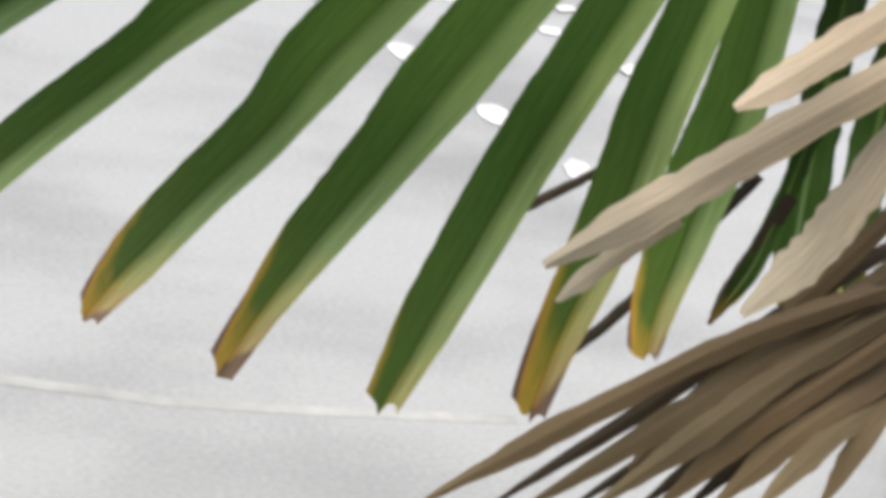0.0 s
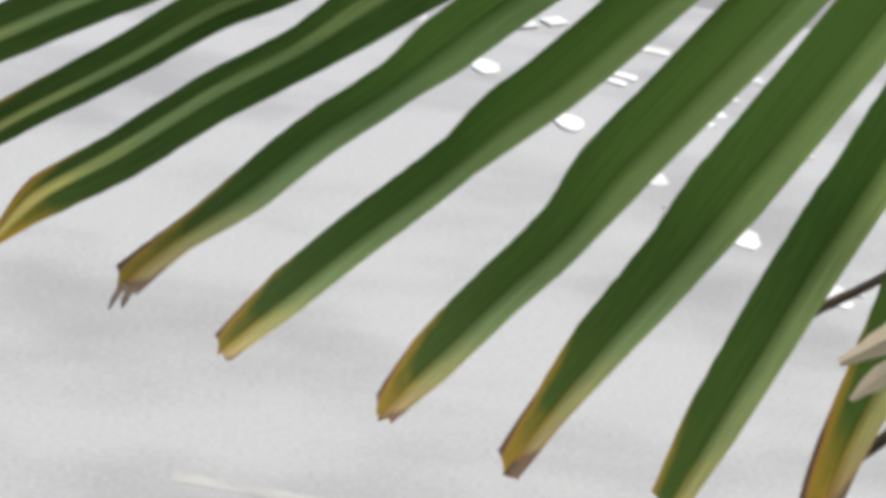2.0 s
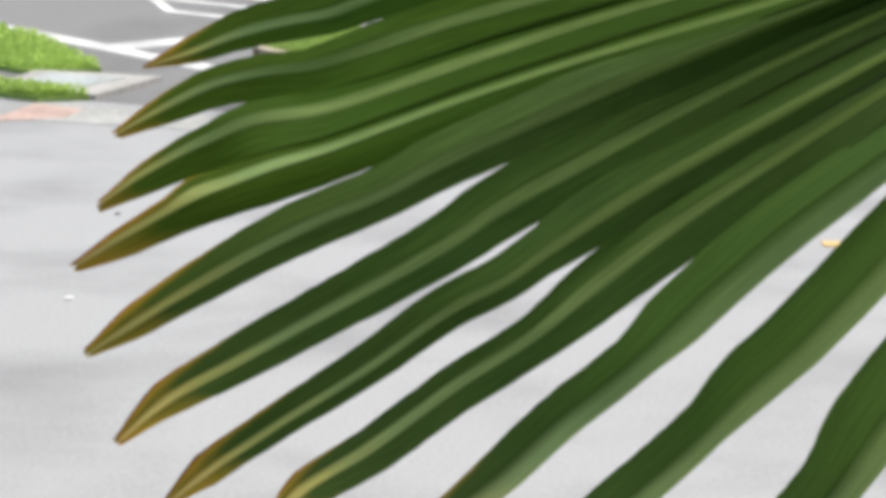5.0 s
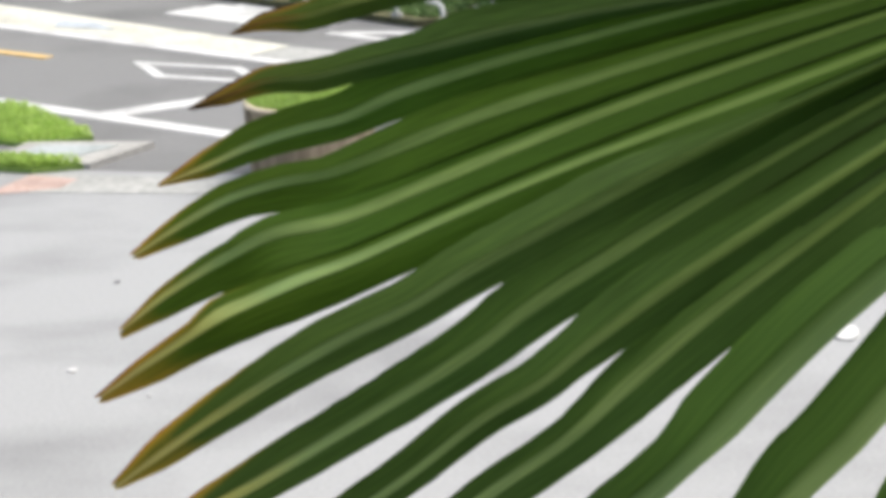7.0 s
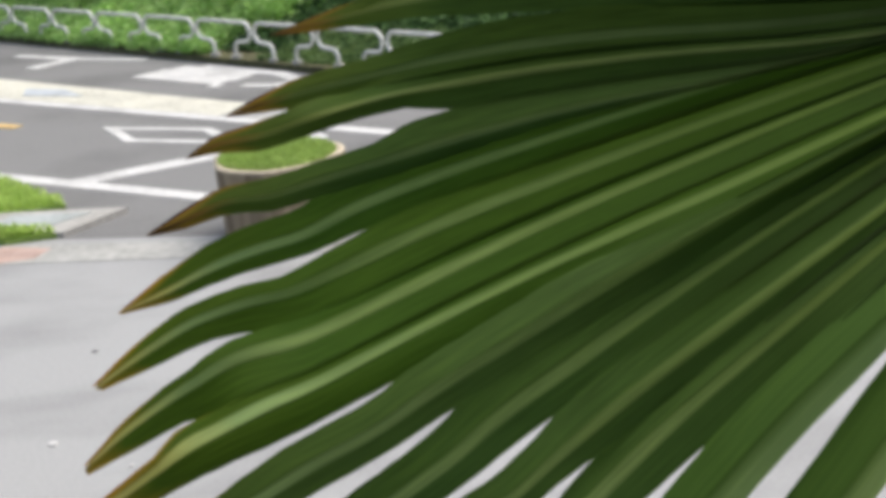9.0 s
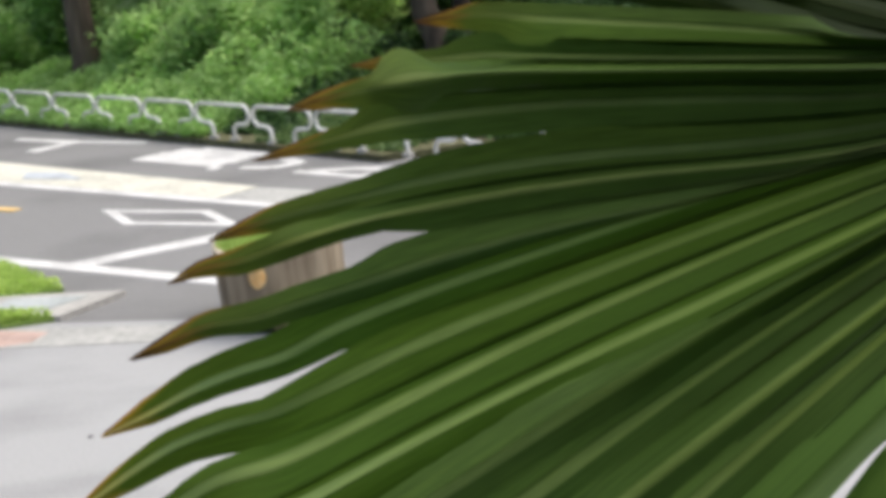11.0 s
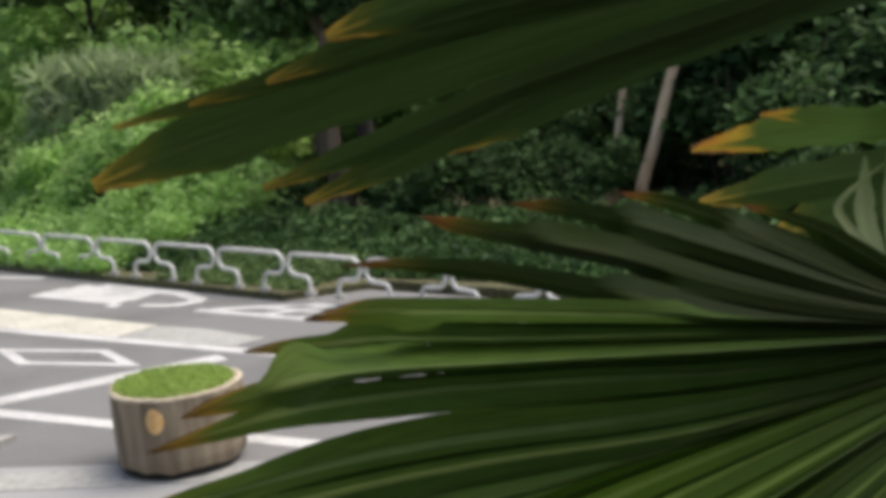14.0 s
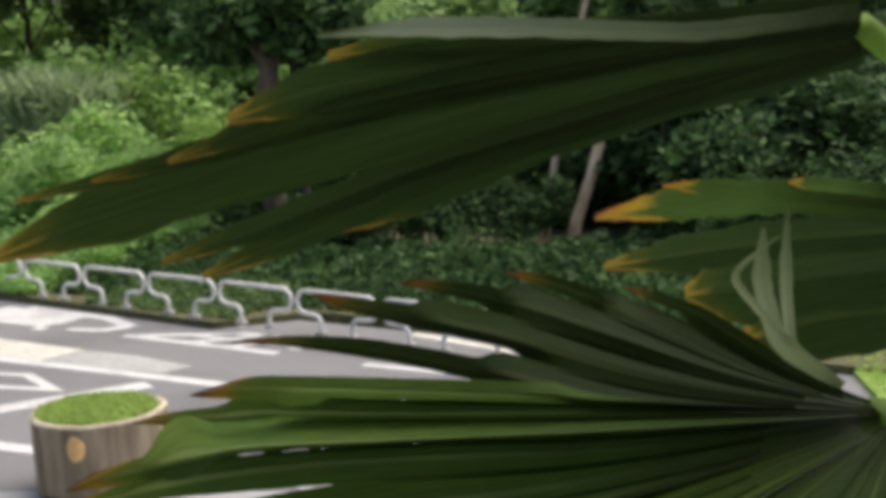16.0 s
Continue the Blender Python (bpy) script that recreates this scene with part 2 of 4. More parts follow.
PALE_BLADE = palm_material("pale_torn_blade", [(0.0, (0.2, 0.26, 0.13)), (0.5, (0.3, 0.37, 0.22)), (1.0, (0.17, 0.23, 0.1))], through=0.3)
# Darker copy of the blade greens, with shade painted into blade and rib.
SHADE_BLADE = palm_material("shaded_blade", [(0.0, (0.034, 0.064, 0.017)), (0.75, (0.048, 0.092, 0.022)), (0.88, (0.11, 0.13, 0.024)), (0.96, (0.56, 0.38, 0.07)), (1.1, (0.3, 0.15, 0.04))], through=0.3)
SHADE_RIB = palm_material("shaded_rib", [(0.0, (0.045, 0.078, 0.022)), (0.85, (0.062, 0.105, 0.028)), (0.97, (0.5, 0.36, 0.07))], through=0.3)
DRY_TIP = palm_material("dry_tip", [(0.0, (0.62, 0.47, 0.34)), (0.6, (0.62, 0.46, 0.38)), (1.0, (0.4, 0.28, 0.23))], through=0.2)
# Pale grey along the middle paints a reflected sheen on this blade.
GREY_BLADE = palm_material("sheen_blade", [(0.0, (0.04, 0.07, 0.02)), (0.35, (0.2, 0.27, 0.16)), (0.8, (0.4, 0.48, 0.36)), (1.0, (0.12, 0.18, 0.06))], through=0.3)
DEAD = palm_material("dead_blade", [(0.0, (0.13, 0.095, 0.06)), (0.5, (0.27, 0.2, 0.125)), (1.0, (0.42, 0.315, 0.195))], through=0.12)
DEAD_PALE = palm_material("bleached_blade", [(0.0, (0.68, 0.56, 0.43)), (1.0, (0.86, 0.74, 0.6))], through=0.15)
DARK_DEAD = palm_material("dark_dead_blade", [(0.0, (0.06, 0.045, 0.034)), (1.0, (0.15, 0.115, 0.085))], through=0.05)

# ---------------------------------------------------------------- helpers


def mesh_from(name, verts, faces, mat, smooth=False):
    me = bpy.data.meshes.new(name)
    me.from_pydata([tuple(v) for v in verts], [], faces)
    me.materials.append(mat)
    if smooth:
        me.polygons.foreach_set("use_smooth", [True] * len(me.polygons))
    me.update()
    return me


def part(name, me, parent=None, label=""):
    ob = new(name, me)
    if parent is not None:
        ob.parent = parent
    if label:
        tagged(ob, label)
    return ob


def slab(name, outline, top, thick, mat):
    """A flat piece with an outline of (x, y), its top at a height, with edges that go down."""
    n = len(outline)
    area = sum(outline[i][0] * outline[(i + 1) % n][1] - outline[(i + 1) % n][0] * outline[i][1] for i in range(n))
    pts = outline if area > 0 else outline[::-1]
    verts = [(x, y, top) for x, y in pts] + [(x, y, top - thick) for x, y in pts]
    faces = [list(range(n)), list(range(2 * n - 1, n - 1, -1))] + [[i, i + n, (i + 1) % n + n, (i + 1) % n] for i in range(n)]
    return mesh_from(name, verts, faces, mat)


def stripe(a, b, width):
    a, b = Vector(a), Vector(b)
    d = (b - a).normalized()
    s = Vector((-d.y, d.x)) * width / 2
    return [tuple(a + s), tuple(b + s), tuple(b - s), tuple(a - s)]


def tube(points, radii, sides=8):
    """Verts and faces of a round tube along points."""
    pts = [Vector(p) for p in points]
    verts, faces = [], []
    side = None
    for i, p in enumerate(pts):
        d = (pts[min(i + 1, len(pts) - 1)] - pts[max(i - 1, 0)]).normalized()
        if side is None:
            side = d.orthogonal().normalized()
        side = (side - d * side.dot(d)).normalized()
        up = d.cross(side)
        for k in range(sides):
            a = 2 * math.pi * k / sides
            verts.append(p + (side * math.cos(a) + up * math.sin(a)) * radii[i])
    for i in range(len(pts) - 1):
        for k in range(sides):
            faces.append([i * sides + k, i * sides + (k + 1) % sides, (i + 1) * sides + (k + 1) % sides, (i + 1) * sides + k])
    faces.append(list(range(sides))[::-1])
    faces.append([(len(pts) - 1) * sides + k for k in range(sides)])
    return verts, faces


def leaf_mesh(name, centres, sizes, rng, mat, aspect=0.45, droop=0.3, upright=0.0, flat=0.0):
    """Many small pointed leaves, each of four triangles folded along its rib, at the given centres."""
    n = len(centres)
    d = rng.normal(size=(n, 3))
    d[:, 2] = d[:, 2] * 0.5 - droop + upright
    d /= np.linalg.norm(d, axis=1)[:, None]
    s = np.cross(d, rng.normal(size=(n, 3)) * (1 - flat) + np.array([0.0, 0.0, 1.6]) * flat)
    s /= np.linalg.norm(s, axis=1)[:, None]
    nn = np.cross(d, s)
    z = sizes[:, None]
    base, tip, mid = centres - d * z * 0.5, centres + d * z * 0.5, centres - nn * z * 0.06
    a, b = centres + s * z * aspect * 0.5 + nn * z * 0.08, centres - s * z * aspect * 0.5 + nn * z * 0.08
    verts = np.stack([base, a, tip, b], 1).reshape(-1, 3)
    i = np.arange(n)[:, None] * 4
    faces = np.concatenate([i + [0, 1, 2], i + [0, 2, 3]], 0)
    me = bpy.data.meshes.new(name)
    me.vertices.add(len(verts))
    me.vertices.foreach_set("co", verts.ravel())
    me.loops.add(len(faces) * 3)
    me.loops.foreach_set("vertex_index", faces.ravel().astype(np.int32))
    me.polygons.add(len(faces))
    me.polygons.foreach_set("loop_start", np.arange(len(faces), dtype=np.int32) * 3)
    me.polygons.foreach_set("loop_total", np.full(len(faces), 3, dtype=np.int32))
    me.materials.append(mat)
    me.update(calc_edges=True)
    me.validate()
    return me


# ---------------------------------------------------------------- unseen wall and eave, added behind the camera to shade the palm
WALL = surface("plaster", (0.3, 0.29, 0.27), (0.38, 0.37, 0.34), (0.45, 0.44, 0.41), 30, 1.2, 0.9)
back_wall = part("wall_south", slab("wall_south", [(-7, -1.5), (7, -1.5), (7, -1.3), (-7, -1.3)], 3.1, 3.1, WALL))
roof = part("roof", slab("roof", [(-7, -1.3), (7, -1.3), (7, 0.35), (-7, 0.35)], 3.1, 0.15, WALL))
tagged(roof, "unseen plain grey eave added to shade the palm", "roof", kind="structure")
tagged(back_wall, "unseen plain grey plaster wall added to keep light off the palm", "wall", kind="structure")

# ---------------------------------------------------------------- ground
ground = part("ground", slab("ground", [(-300, -60), (300, -60), (300, 900), (-300, 900)], -0.03, 0.5, SOIL))
tagged(ground, "dark bare soil and leaf litter under the roadside trees", "ground", kind="structure")
lot = part("pavement", slab("pavement", [(-30, -20), (30, -20), (30, 2.2), (0.9, 6.2), (-2.4, 6.85), (-30, 12.0)], 0.0, 0.1, LOT))
tagged(lot, "pale worn grey lot surface with faint drag marks", "pavement", kind="structure")
road = part("road", slab("road", [(30, -2.0), (4.5, 7.4), (-0.2, 11.05), (-6.2, 16.0), (-40, 42), (-60, 40), (-30, 12.0), (-2.4, 6.85), (0.9, 6.2), (30, 2.2)][1:], 0.0, 0.1, ASPHALT))
tagged(road, "grey asphalt road with white lane markings", "road", kind="structure")


layers = itertools.count()


def paint(name, outline, mat, label, top=0.004):
    top += 0.0006 * (next(layers) % 12)
    ob = part(name, slab(name, outline, top, top - 0.001, mat))
    return tagged(ob, label, "road marking", kind="structure")


W = 0.13
paint("edge_line", stripe((-4.6, 9.27), (0.9, 5.95), W), PAINT, "white painted edge line of the road")
paint("bay_line", stripe((-2.57, 8.05), (-1.0, 8.84), 0.19), PAINT, "white painted bay line branching off the edge line")
paint("lane_line", stripe((-6.4, 12.85), (0.3, 8.15), W), PAINT, "white painted lane line")
paint("kerb_line", stripe((0.95, 10.04), (2.6, 8.05), 0.12), CREAM, "cream painted line at the far road edge")
paint("lane_line_far", stripe((0.5, 9.07), (2.4, 7.75), 0.1), PAINT, "white painted line at the road edge")
band = paint("cream_band", [(-5.6, 13.25), (-4.24, 12.17), (-1.62, 10.07), (-1.9, 9.77), (-3.95, 11.2), (-6.2, 12.8)], CREAM,
             "cream anti-slip band worn away at one end")
paint("worn_band_end", [(-1.6, 10.05), (-1.2, 9.78), (-0.72, 9.3), (-0.95, 9.13), (-1.45, 9.44), (-1.88, 9.76)], APRON, "pale worn remains of the cream band", 0.003)
paint("blue_patch", [(-3.97, 11.62), (-3.55, 11.42), (-3.3, 11.05), (-3.9, 11.3)], BLUE, "faded blue patch on the cream band", 0.009)
paint("amber_line", stripe((-6.0, 11.5), (-3.53, 9.98), 0.1), AMBER, "amber painted centre line end")


def frame_mark(name, outer, width, mat, label):
    """A painted outline of four corners as one ring."""
    c = Vector((sum(p[0] for p in outer) / 4, sum(p[1] for p in outer) / 4))
    inner = []
    for i in range(4):
        p, q, r = (Vector(outer[(i + k) % 4]) for k in (-1, 0, 1))
        inner.append(tuple(q + (p - q).normalized() * width + (r - q).normalized() * width))
    verts = [(x, y, 0.005) for x, y in outer] + [(x, y, 0.005) for x, y in inner]
    verts += [(x, y, 0.001) for x, y, z in verts]
    faces = []
    for i in range(4):
        j = (i + 1) % 4
        faces += [[i, j, j + 4, i + 4], [i + 8, i, i + 4, i + 12][::-1], [i, i + 8, j + 8, j], [i + 4, j + 4, j + 12, i + 12]]
    ob = part(name, mesh_from(name, verts, faces, mat))
    return tagged(ob, label, "road marking", kind="structure")


frame_mark("box_mark", [(-2.79, 9.71), (-2.48, 9.13), (-1.55, 8.76), (-1.88, 9.36)], 0.13, PAINT, "white painted four-sided box on the asphalt")


def glyph(name, origin, across, away, bars, label):
    """Painted strokes: each bar is two ends and a width, in the mark's own square."""
    root = new(name)
    o, ex, ey = Vector(origin), Vector(across), Vector(away)
    for k, (ax, ay, bx, by, w) in enumerate(bars):
        p, q = o + ex * ax + ey * ay, o + ex * bx + ey * by
        part("stroke", slab("stroke", stripe(p, q, w), 0.004 + 0.0008 * k, 0.003, PAINT), root)
    return tagged(root, label, "road marking", kind="structure")


glyph("painted_mark", (-4.72, 13.74), (1.6, -0.98), (0.25, 0.55), [(0, 0, 0.5, -0.1, 0.12), (0.46, -0.1, 1.0, 0.0, 0.1), (0.5, 0.0, 0.42, -0.95, 0.2)],
      "white painted road strokes, worn and unreadable")
glyph("painted_mark", (-3.01, 11.85), (0.95, -0.75), (0.3, 0.43), [(0.0, 0.12, 0.95, 0.12, 0.22), (0.02, 0.45, 1.0, 0.42, 0.2), (0.1, 0.8, 1.0, 0.72, 0.2), (0.3, 1.0, 1.2, 0.9, 0.16),
      (1.2, 0.9, 1.55, 0.55, 0.14), (1.55, 0.55, 1.45, 0.1, 0.14), (1.45, 0.1, 1.2, -0.05, 0.12), (1.05, -0.2, 0.95, -0.25, 0.12)], "white painted road strokes, worn and unreadable")
glyph("painted_mark", (-1.385, 10.56), (1.245, -0.97), (0.5, 0.26), [(0.0, 0.03, 1.0, 0.03, 0.1), (0.06, 0.1, 0.4, 0.9, 0.1), (0.2, 0.5, 0.9, 0.5, 0.09), (0.38, 0.9, 0.8, 0.9, 0.11), (0.8, 0.9, 1.0, 0.3, 0.1),
      (0.45, 0.05, 0.55, 0.85, 0.09), (0.7, 0.05, 0.75, 0.85, 0.09)], "white painted road strokes, worn and unreadable")


def dot(name, at, across, away, label):
    """An uneven round spot of paint."""
    rng = random.Random(round(at[0] * 1000))
    n = 14
    ring = [(at[0] + across / 2 * math.cos(6.283 * k / n) * rng.uniform(0.86, 1.1), at[1] + away / 2 * math.sin(6.283 * k / n) * rng.uniform(0.86, 1.1)) for k in range(n)]
    return paint(name, ring, PAINT, label)


for at in [(0.68, 5.31), (0.954, 4.836), (1.231, 4.4), (1.474, 4.02), (1.716, 3.65), (1.935, 3.33)]:
    dot("line_dot", at, 0.125, 0.15, "white painted dot in a worn dotted line on the lot")
marks = new("painted_mark")
for k, (a, b, w) in enumerate([((1.70, 4.55), (1.87, 4.58), 0.06), ((1.75, 4.66), (1.95, 4.68), 0.06), ((1.68, 5.33), (1.86, 5.30), 0.075), ((2.12, 5.13), (2.25, 5.12), 0.07),
                ((2.13, 4.40), (2.23, 4.40), 0.07), ((1.40, 4.92), (1.56, 4.86), 0.06), ((1.46, 4.99), (1.62, 4.93), 0.06), ((1.93, 4.83), (2.05, 4.87), 0.06),
                ((2.28, 4.62), (2.38, 4.66), 0.05), ((2.40, 4.12), (2.48, 4.18), 0.05), ((1.30, 5.45), (1.40, 5.52), 0.08), ((1.58, 5.92), (1.68, 5.98), 0.08), ((1.15, 5.36), (1.25, 5.42), 0.08)]):
    part("stroke", slab("stroke", stripe(a, b, w), 0.004 + 0.0008 * k, 0.003, PAINT), marks)
tagged(marks, "white painted strokes on the lot, worn and unreadable", "road marking", kind="structure")
paint("worn_patch", [(-2.75, 6.42), (-2.35, 6.5), (-2.3, 6.66), (-2.6, 6.76)], TERRACOTTA, "worn terracotta-coloured patch at the lot edge", 0.003)
paint("yellow_mark", stripe((1.30, 4.95), (1.43, 4.96), 0.05), AMBER, "small yellow painted mark on the lot")
seam = [(-0.07, 2.22), (0.19, 2.18), (0.48, 2.14), (0.87, 2.13), (1.33, 2.13)]
for a, b in zip(seam, seam[1:]):
    line = part("seam_line", slab("seam_line", stripe(a, b, 0.03), 0.0012, 0.001, PALE_SEAM))
    tagged(line, "pale joint line across the lot surface", "road marking", kind="structure")
for k, (a, w, m) in enumerate([((-1.60, 4.25), 0.03, PAINT), ((-1.26, 4.03), 0.012, PAINT),
                               ((-1.67, 5.12), 0.02, SPOT), ((1.47, 3.80), 0.012, PAINT),
                               ((2.03, 3.35), 0.02, PAINT), ((2.02, 3.22), 0.014, PAINT)]):
    x, y = a
    paint("fleck", [(x + w * 0.6 * math.cos(1.05 * i + k) * (1 + 0.3 * math.sin(3 * i + k)), y + w * 0.6 * math.sin(1.05 * i + k)) for i in range(6)], m, "small fleck on the lot surface")

# ---------------------------------------------------------------- stump planter
STUMP = (-1.01, 6.615)


def stump_planter(at, radius, height):
    rng = random.Random(3)
    root = new("stump_planter")
    root.location = (*at, 0)
    n, rows = 48, 7
    wob = [1 + 0.025 * math.sin(3 * a + 1) + 0.015 * math.sin(7 * a) + rng.uniform(-0.012, 0.012) for a in [2 * math.pi * k / n for k in range(n)]]
    verts, faces = [], []
    for r in range(rows):
        z = 0.055 + (height - 0.055) * r / (rows - 1)
        flare = 0.98 + 0.02 * (r / (rows - 1)) ** 1.5
        for k in range(n):
            a = 2 * math.pi * k / n
            q = radius * wob[k] * flare * (1 + 0.006 * math.sin(5 * a + r))
            verts.append((q * math.cos(a), q * math.sin(a), z + (0.02 * math.sin(4 * a + 1) * math.sin(9 * a) if r == 0 else 0.0)))
    for r in range(rows - 1):
        for k in range(n):
            faces.append([r * n + k, r * n + (k + 1) % n, (r + 1) * n + (k + 1) % n, (r + 1) * n + k])
    faces.append(list(range(n))[::-1])
    part("shell", mesh_from("shell", verts, faces, WOOD, True), root, "grey-brown bark-textured shell")
    rv, rf = [], []
    for ring, (q, z) in enumerate(((1.0, height), (1.0, height + 0.012), (0.9, height + 0.014), (0.88, height - 0.02))):
        rv += [(radius * wob[k] * q * math.cos(2 * math.pi * k / n), radius * wob[k] * q * math.sin(2 * math.pi * k / n), z) for k in range(n)]
    for r in range(3):
        for k in range(n):
            rf.append([r * n + k, r * n + (k + 1) % n, (r + 1) * n + (k + 1) % n, (r + 1) * n + k])
    part("rim", mesh_from("rim", rv, rf, CUT, True), root, "pale cut rim")
    # Near-black colour on the base stands in for shade below the shell.
    bv, bf = tube([(0, 0, 0.0), (0, 0, 0.046)], [radius * 0.88, radius * 0.88], 32)
    part("base", mesh_from("base", bv, bf, GAP_SHADE), root, "recessed base coloured near-black for the shade under the stump")
    g = np.random.default_rng(5)
    m = 5200
    rr, aa = radius * 0.9 * np.sqrt(g.random(m)), g.random(m) * 2 * np.pi
    c = np.stack([rr * np.cos(aa), rr * np.sin(aa), height + 0.006 + 0.02 * g.random(m)], 1)
    part("grass_top", leaf_mesh("grass_top", c, g.uniform(0.03, 0.05, m), g, GRASS, 0.25, 0.0, 1.0), root, "bright green short grass")
    a = math.atan2(-0.97, -0.17)
    kv, kf = [], []
    d, s = Vector((math.cos(a), math.sin(a), 0)), Vector((-math.sin(a), math.cos(a), 0))
    for ring, (q, o) in enumerate(((1.0, -0.03), (1.0, 0.012), (0.8, 0.022), (0.0, 0.024))):
        for k in range(16):
            t = 2 * math.pi * k / 16
            p = d * (radius * 0.985 + o) + s * 0.047 * q * math.cos(t) + Vector((0, 0, height * 0.77 + 0.07 * q * math.sin(t)))
            kv.append(p)
    for r in range(3):
        for k in range(16):
            kf.append([r * 16 + k, r * 16 + (k + 1) % 16, (r + 1) * 16 + (k + 1) % 16, (r + 1) * 16 + k])
    part("knot", mesh_from("knot", kv, kf, ORANGE_CUT, True), root, "orange oval cut branch stub")
    return tagged(root, "round tree-stump planter of grey-brown bark, filled with short green grass", "planter")


stump_planter(STUMP, 0.343, 0.42)

# ---------------------------------------------------------------- low railing


def railing_module(length, height):
    """One loop of a low tube railing: a long top bar that curls in on both sides before it meets the ground."""
    root = new("railing_module")
    h = height
    pts = []
    half = length / 2
    for sgn in (-1, 1):
        run = []
        foot = sgn * (half - 0.25)
        run += [(foot, 0, -0.05), (foot, 0, 0.05)]
        for k in range(1, 6):
            a = math.pi / 2 * k / 5
            run.append((foot + sgn * 0.06 * (1 - math.cos(a)), 0, 0.05 + 0.075 * math.sin(a)))
        run.append((sgn * (half - 0.12), 0, 0.13))
        rr = (h - 0.13) / 2
        for k in range(1, 10):
            a = -math.pi / 2 + math.pi * k / 9
            run.append((sgn * (half - 0.09 + 0.085 * math.cos(a)), 0, 0.13 + rr + rr * math.sin(a)))
        pts.append(run)
    line = pts[0] + pts[1][::-1]
    v, f = tube(line, [0.019] * len(line), 8)
    part("tube_loop", mesh_from("tube_loop", v, f, STEEL, True), root)
    for x in (-half + 0.25, half - 0.25):
        v, f = tube([(x, 0, -0.03), (x, 0, 0.0)], [0.05, 0.05], 10)
        part("foot_plate", mesh_from("foot_plate", v, f, CONCRETE), root)
    return tagged(root, "low white-painted tube railing loop with curled-in ends", "railing", "roadside railing")


R0, R1 = Vector((-0.618, 10.686)), Vector((-3.802, 13.647))
step = (R1 - R0) / 5
ang = math.degrees(math.atan2(step.y, step.x))
first = railing_module(step.length - 0.05, 0.31)
base_pose = lambda k: pose(R0.x + step.x * (k + 0.5), R0.y + step.y * (k + 0.5), 0.09, 0, 0, ang)
first.matrix_basis = base_pose(0)
for k in list(range(-3, 0)) + list(range(1, 14)):
    copy_thing(first, base_pose(k))
copy_thing(first, pose(1.5, 8.55, 0.09, 0, 0, -61))

# ---------------------------------------------------------------- verge and lawn
verge = part("verge", slab("verge", [(4.6, 7.3), (0.2, 10.9), (-0.3, 10.75), (-0.66, 10.65), (-7.44, 16.94), (-40, 46.9), (-40, 60), (30, 40), (30, 7.3)], 0.06, 0.2, VERGE))
tagged(verge, "low raised verge of soil and short weeds along the road", "verge", kind="structure")


def lawn(name, outline, label, n, seed):
    ob = part(name, slab(name, outline, 0.03, 0.06, TURF))
    tagged(ob, label, "lawn", kind="structure")
    g = np.random.default_rng(seed)
    xs, ys = [p[0] for p in outline], [p[1] for p in outline]
    pts = []
    while len(pts) < n:
        x, y = g.uniform(min(xs), max(xs)), g.uniform(min(ys), max(ys))
        inside = False
        for i in range(len(outline)):
            (x0, y0), (x1, y1) = outline[i], outline[i - 1]
            if (y0 > y) != (y1 > y) and x < (x1 - x0) * (y - y0) / (y1 - y0) + x0:
                inside = not inside
        if inside:
            pts.append((x, y, 0.035 + 0.05 * g.random()))
    c = np.array(pts)
    gr = part("grass", leaf_mesh("grass", c, g.uniform(0.03, 0.055, n), g, GRASS, 0.35, 0.0, 1.0), ob)
    tagged(gr, kind="stuff")
    return ob


lawn("lawn", [(-2.44, 7.45), (-3.09, 8.2), (-6.5, 10.2), (-6.5, 9.2), (-2.8, 7.33)], "bright green cut grass wedge beside the road", 16000, 2)
lawn("lawn_strip", [(-2.32, 6.86), (-2.75, 6.98), (-4.5, 7.7), (-4.5, 7.4), (-2.6, 6.8)], "narrow strip of green grass beside a slab", 4500, 3)
lawn("lawn_far", [(3.5, 7.0), (5.5, 5.8), (7.0, 8.3), (3.85, 8.6)], "green grass patch beside the road", 6000, 4)
slab_ob = part("cover_slab", slab("cover_slab", [(-2.95, 7.0), (-2.8, 7.36), (-2.02, 7.26), (-2.29, 6.85)], 0.035, 0.06, CONCRETE))
tagged(slab_ob, "pale concrete cover slab at the pavement edge", "slab", kind="structure")
plate = part("cover_plate", slab("cover_plate", [(-2.78, 7.06), (-2.7, 7.26), (-2.22, 7.2), (-2.42, 6.97)], 0.041, 0.02, PLATE), slab_ob)
apron = part("apron", slab("apron", [(-2.6, 6.79), (-0.6, 6.4), (-0.7, 6.22), (-2.5, 6.45)], 0.004, 0.02, APRON))
tagged(apron, "pale concrete joint strip between lot and road", "pavement", kind="structure")

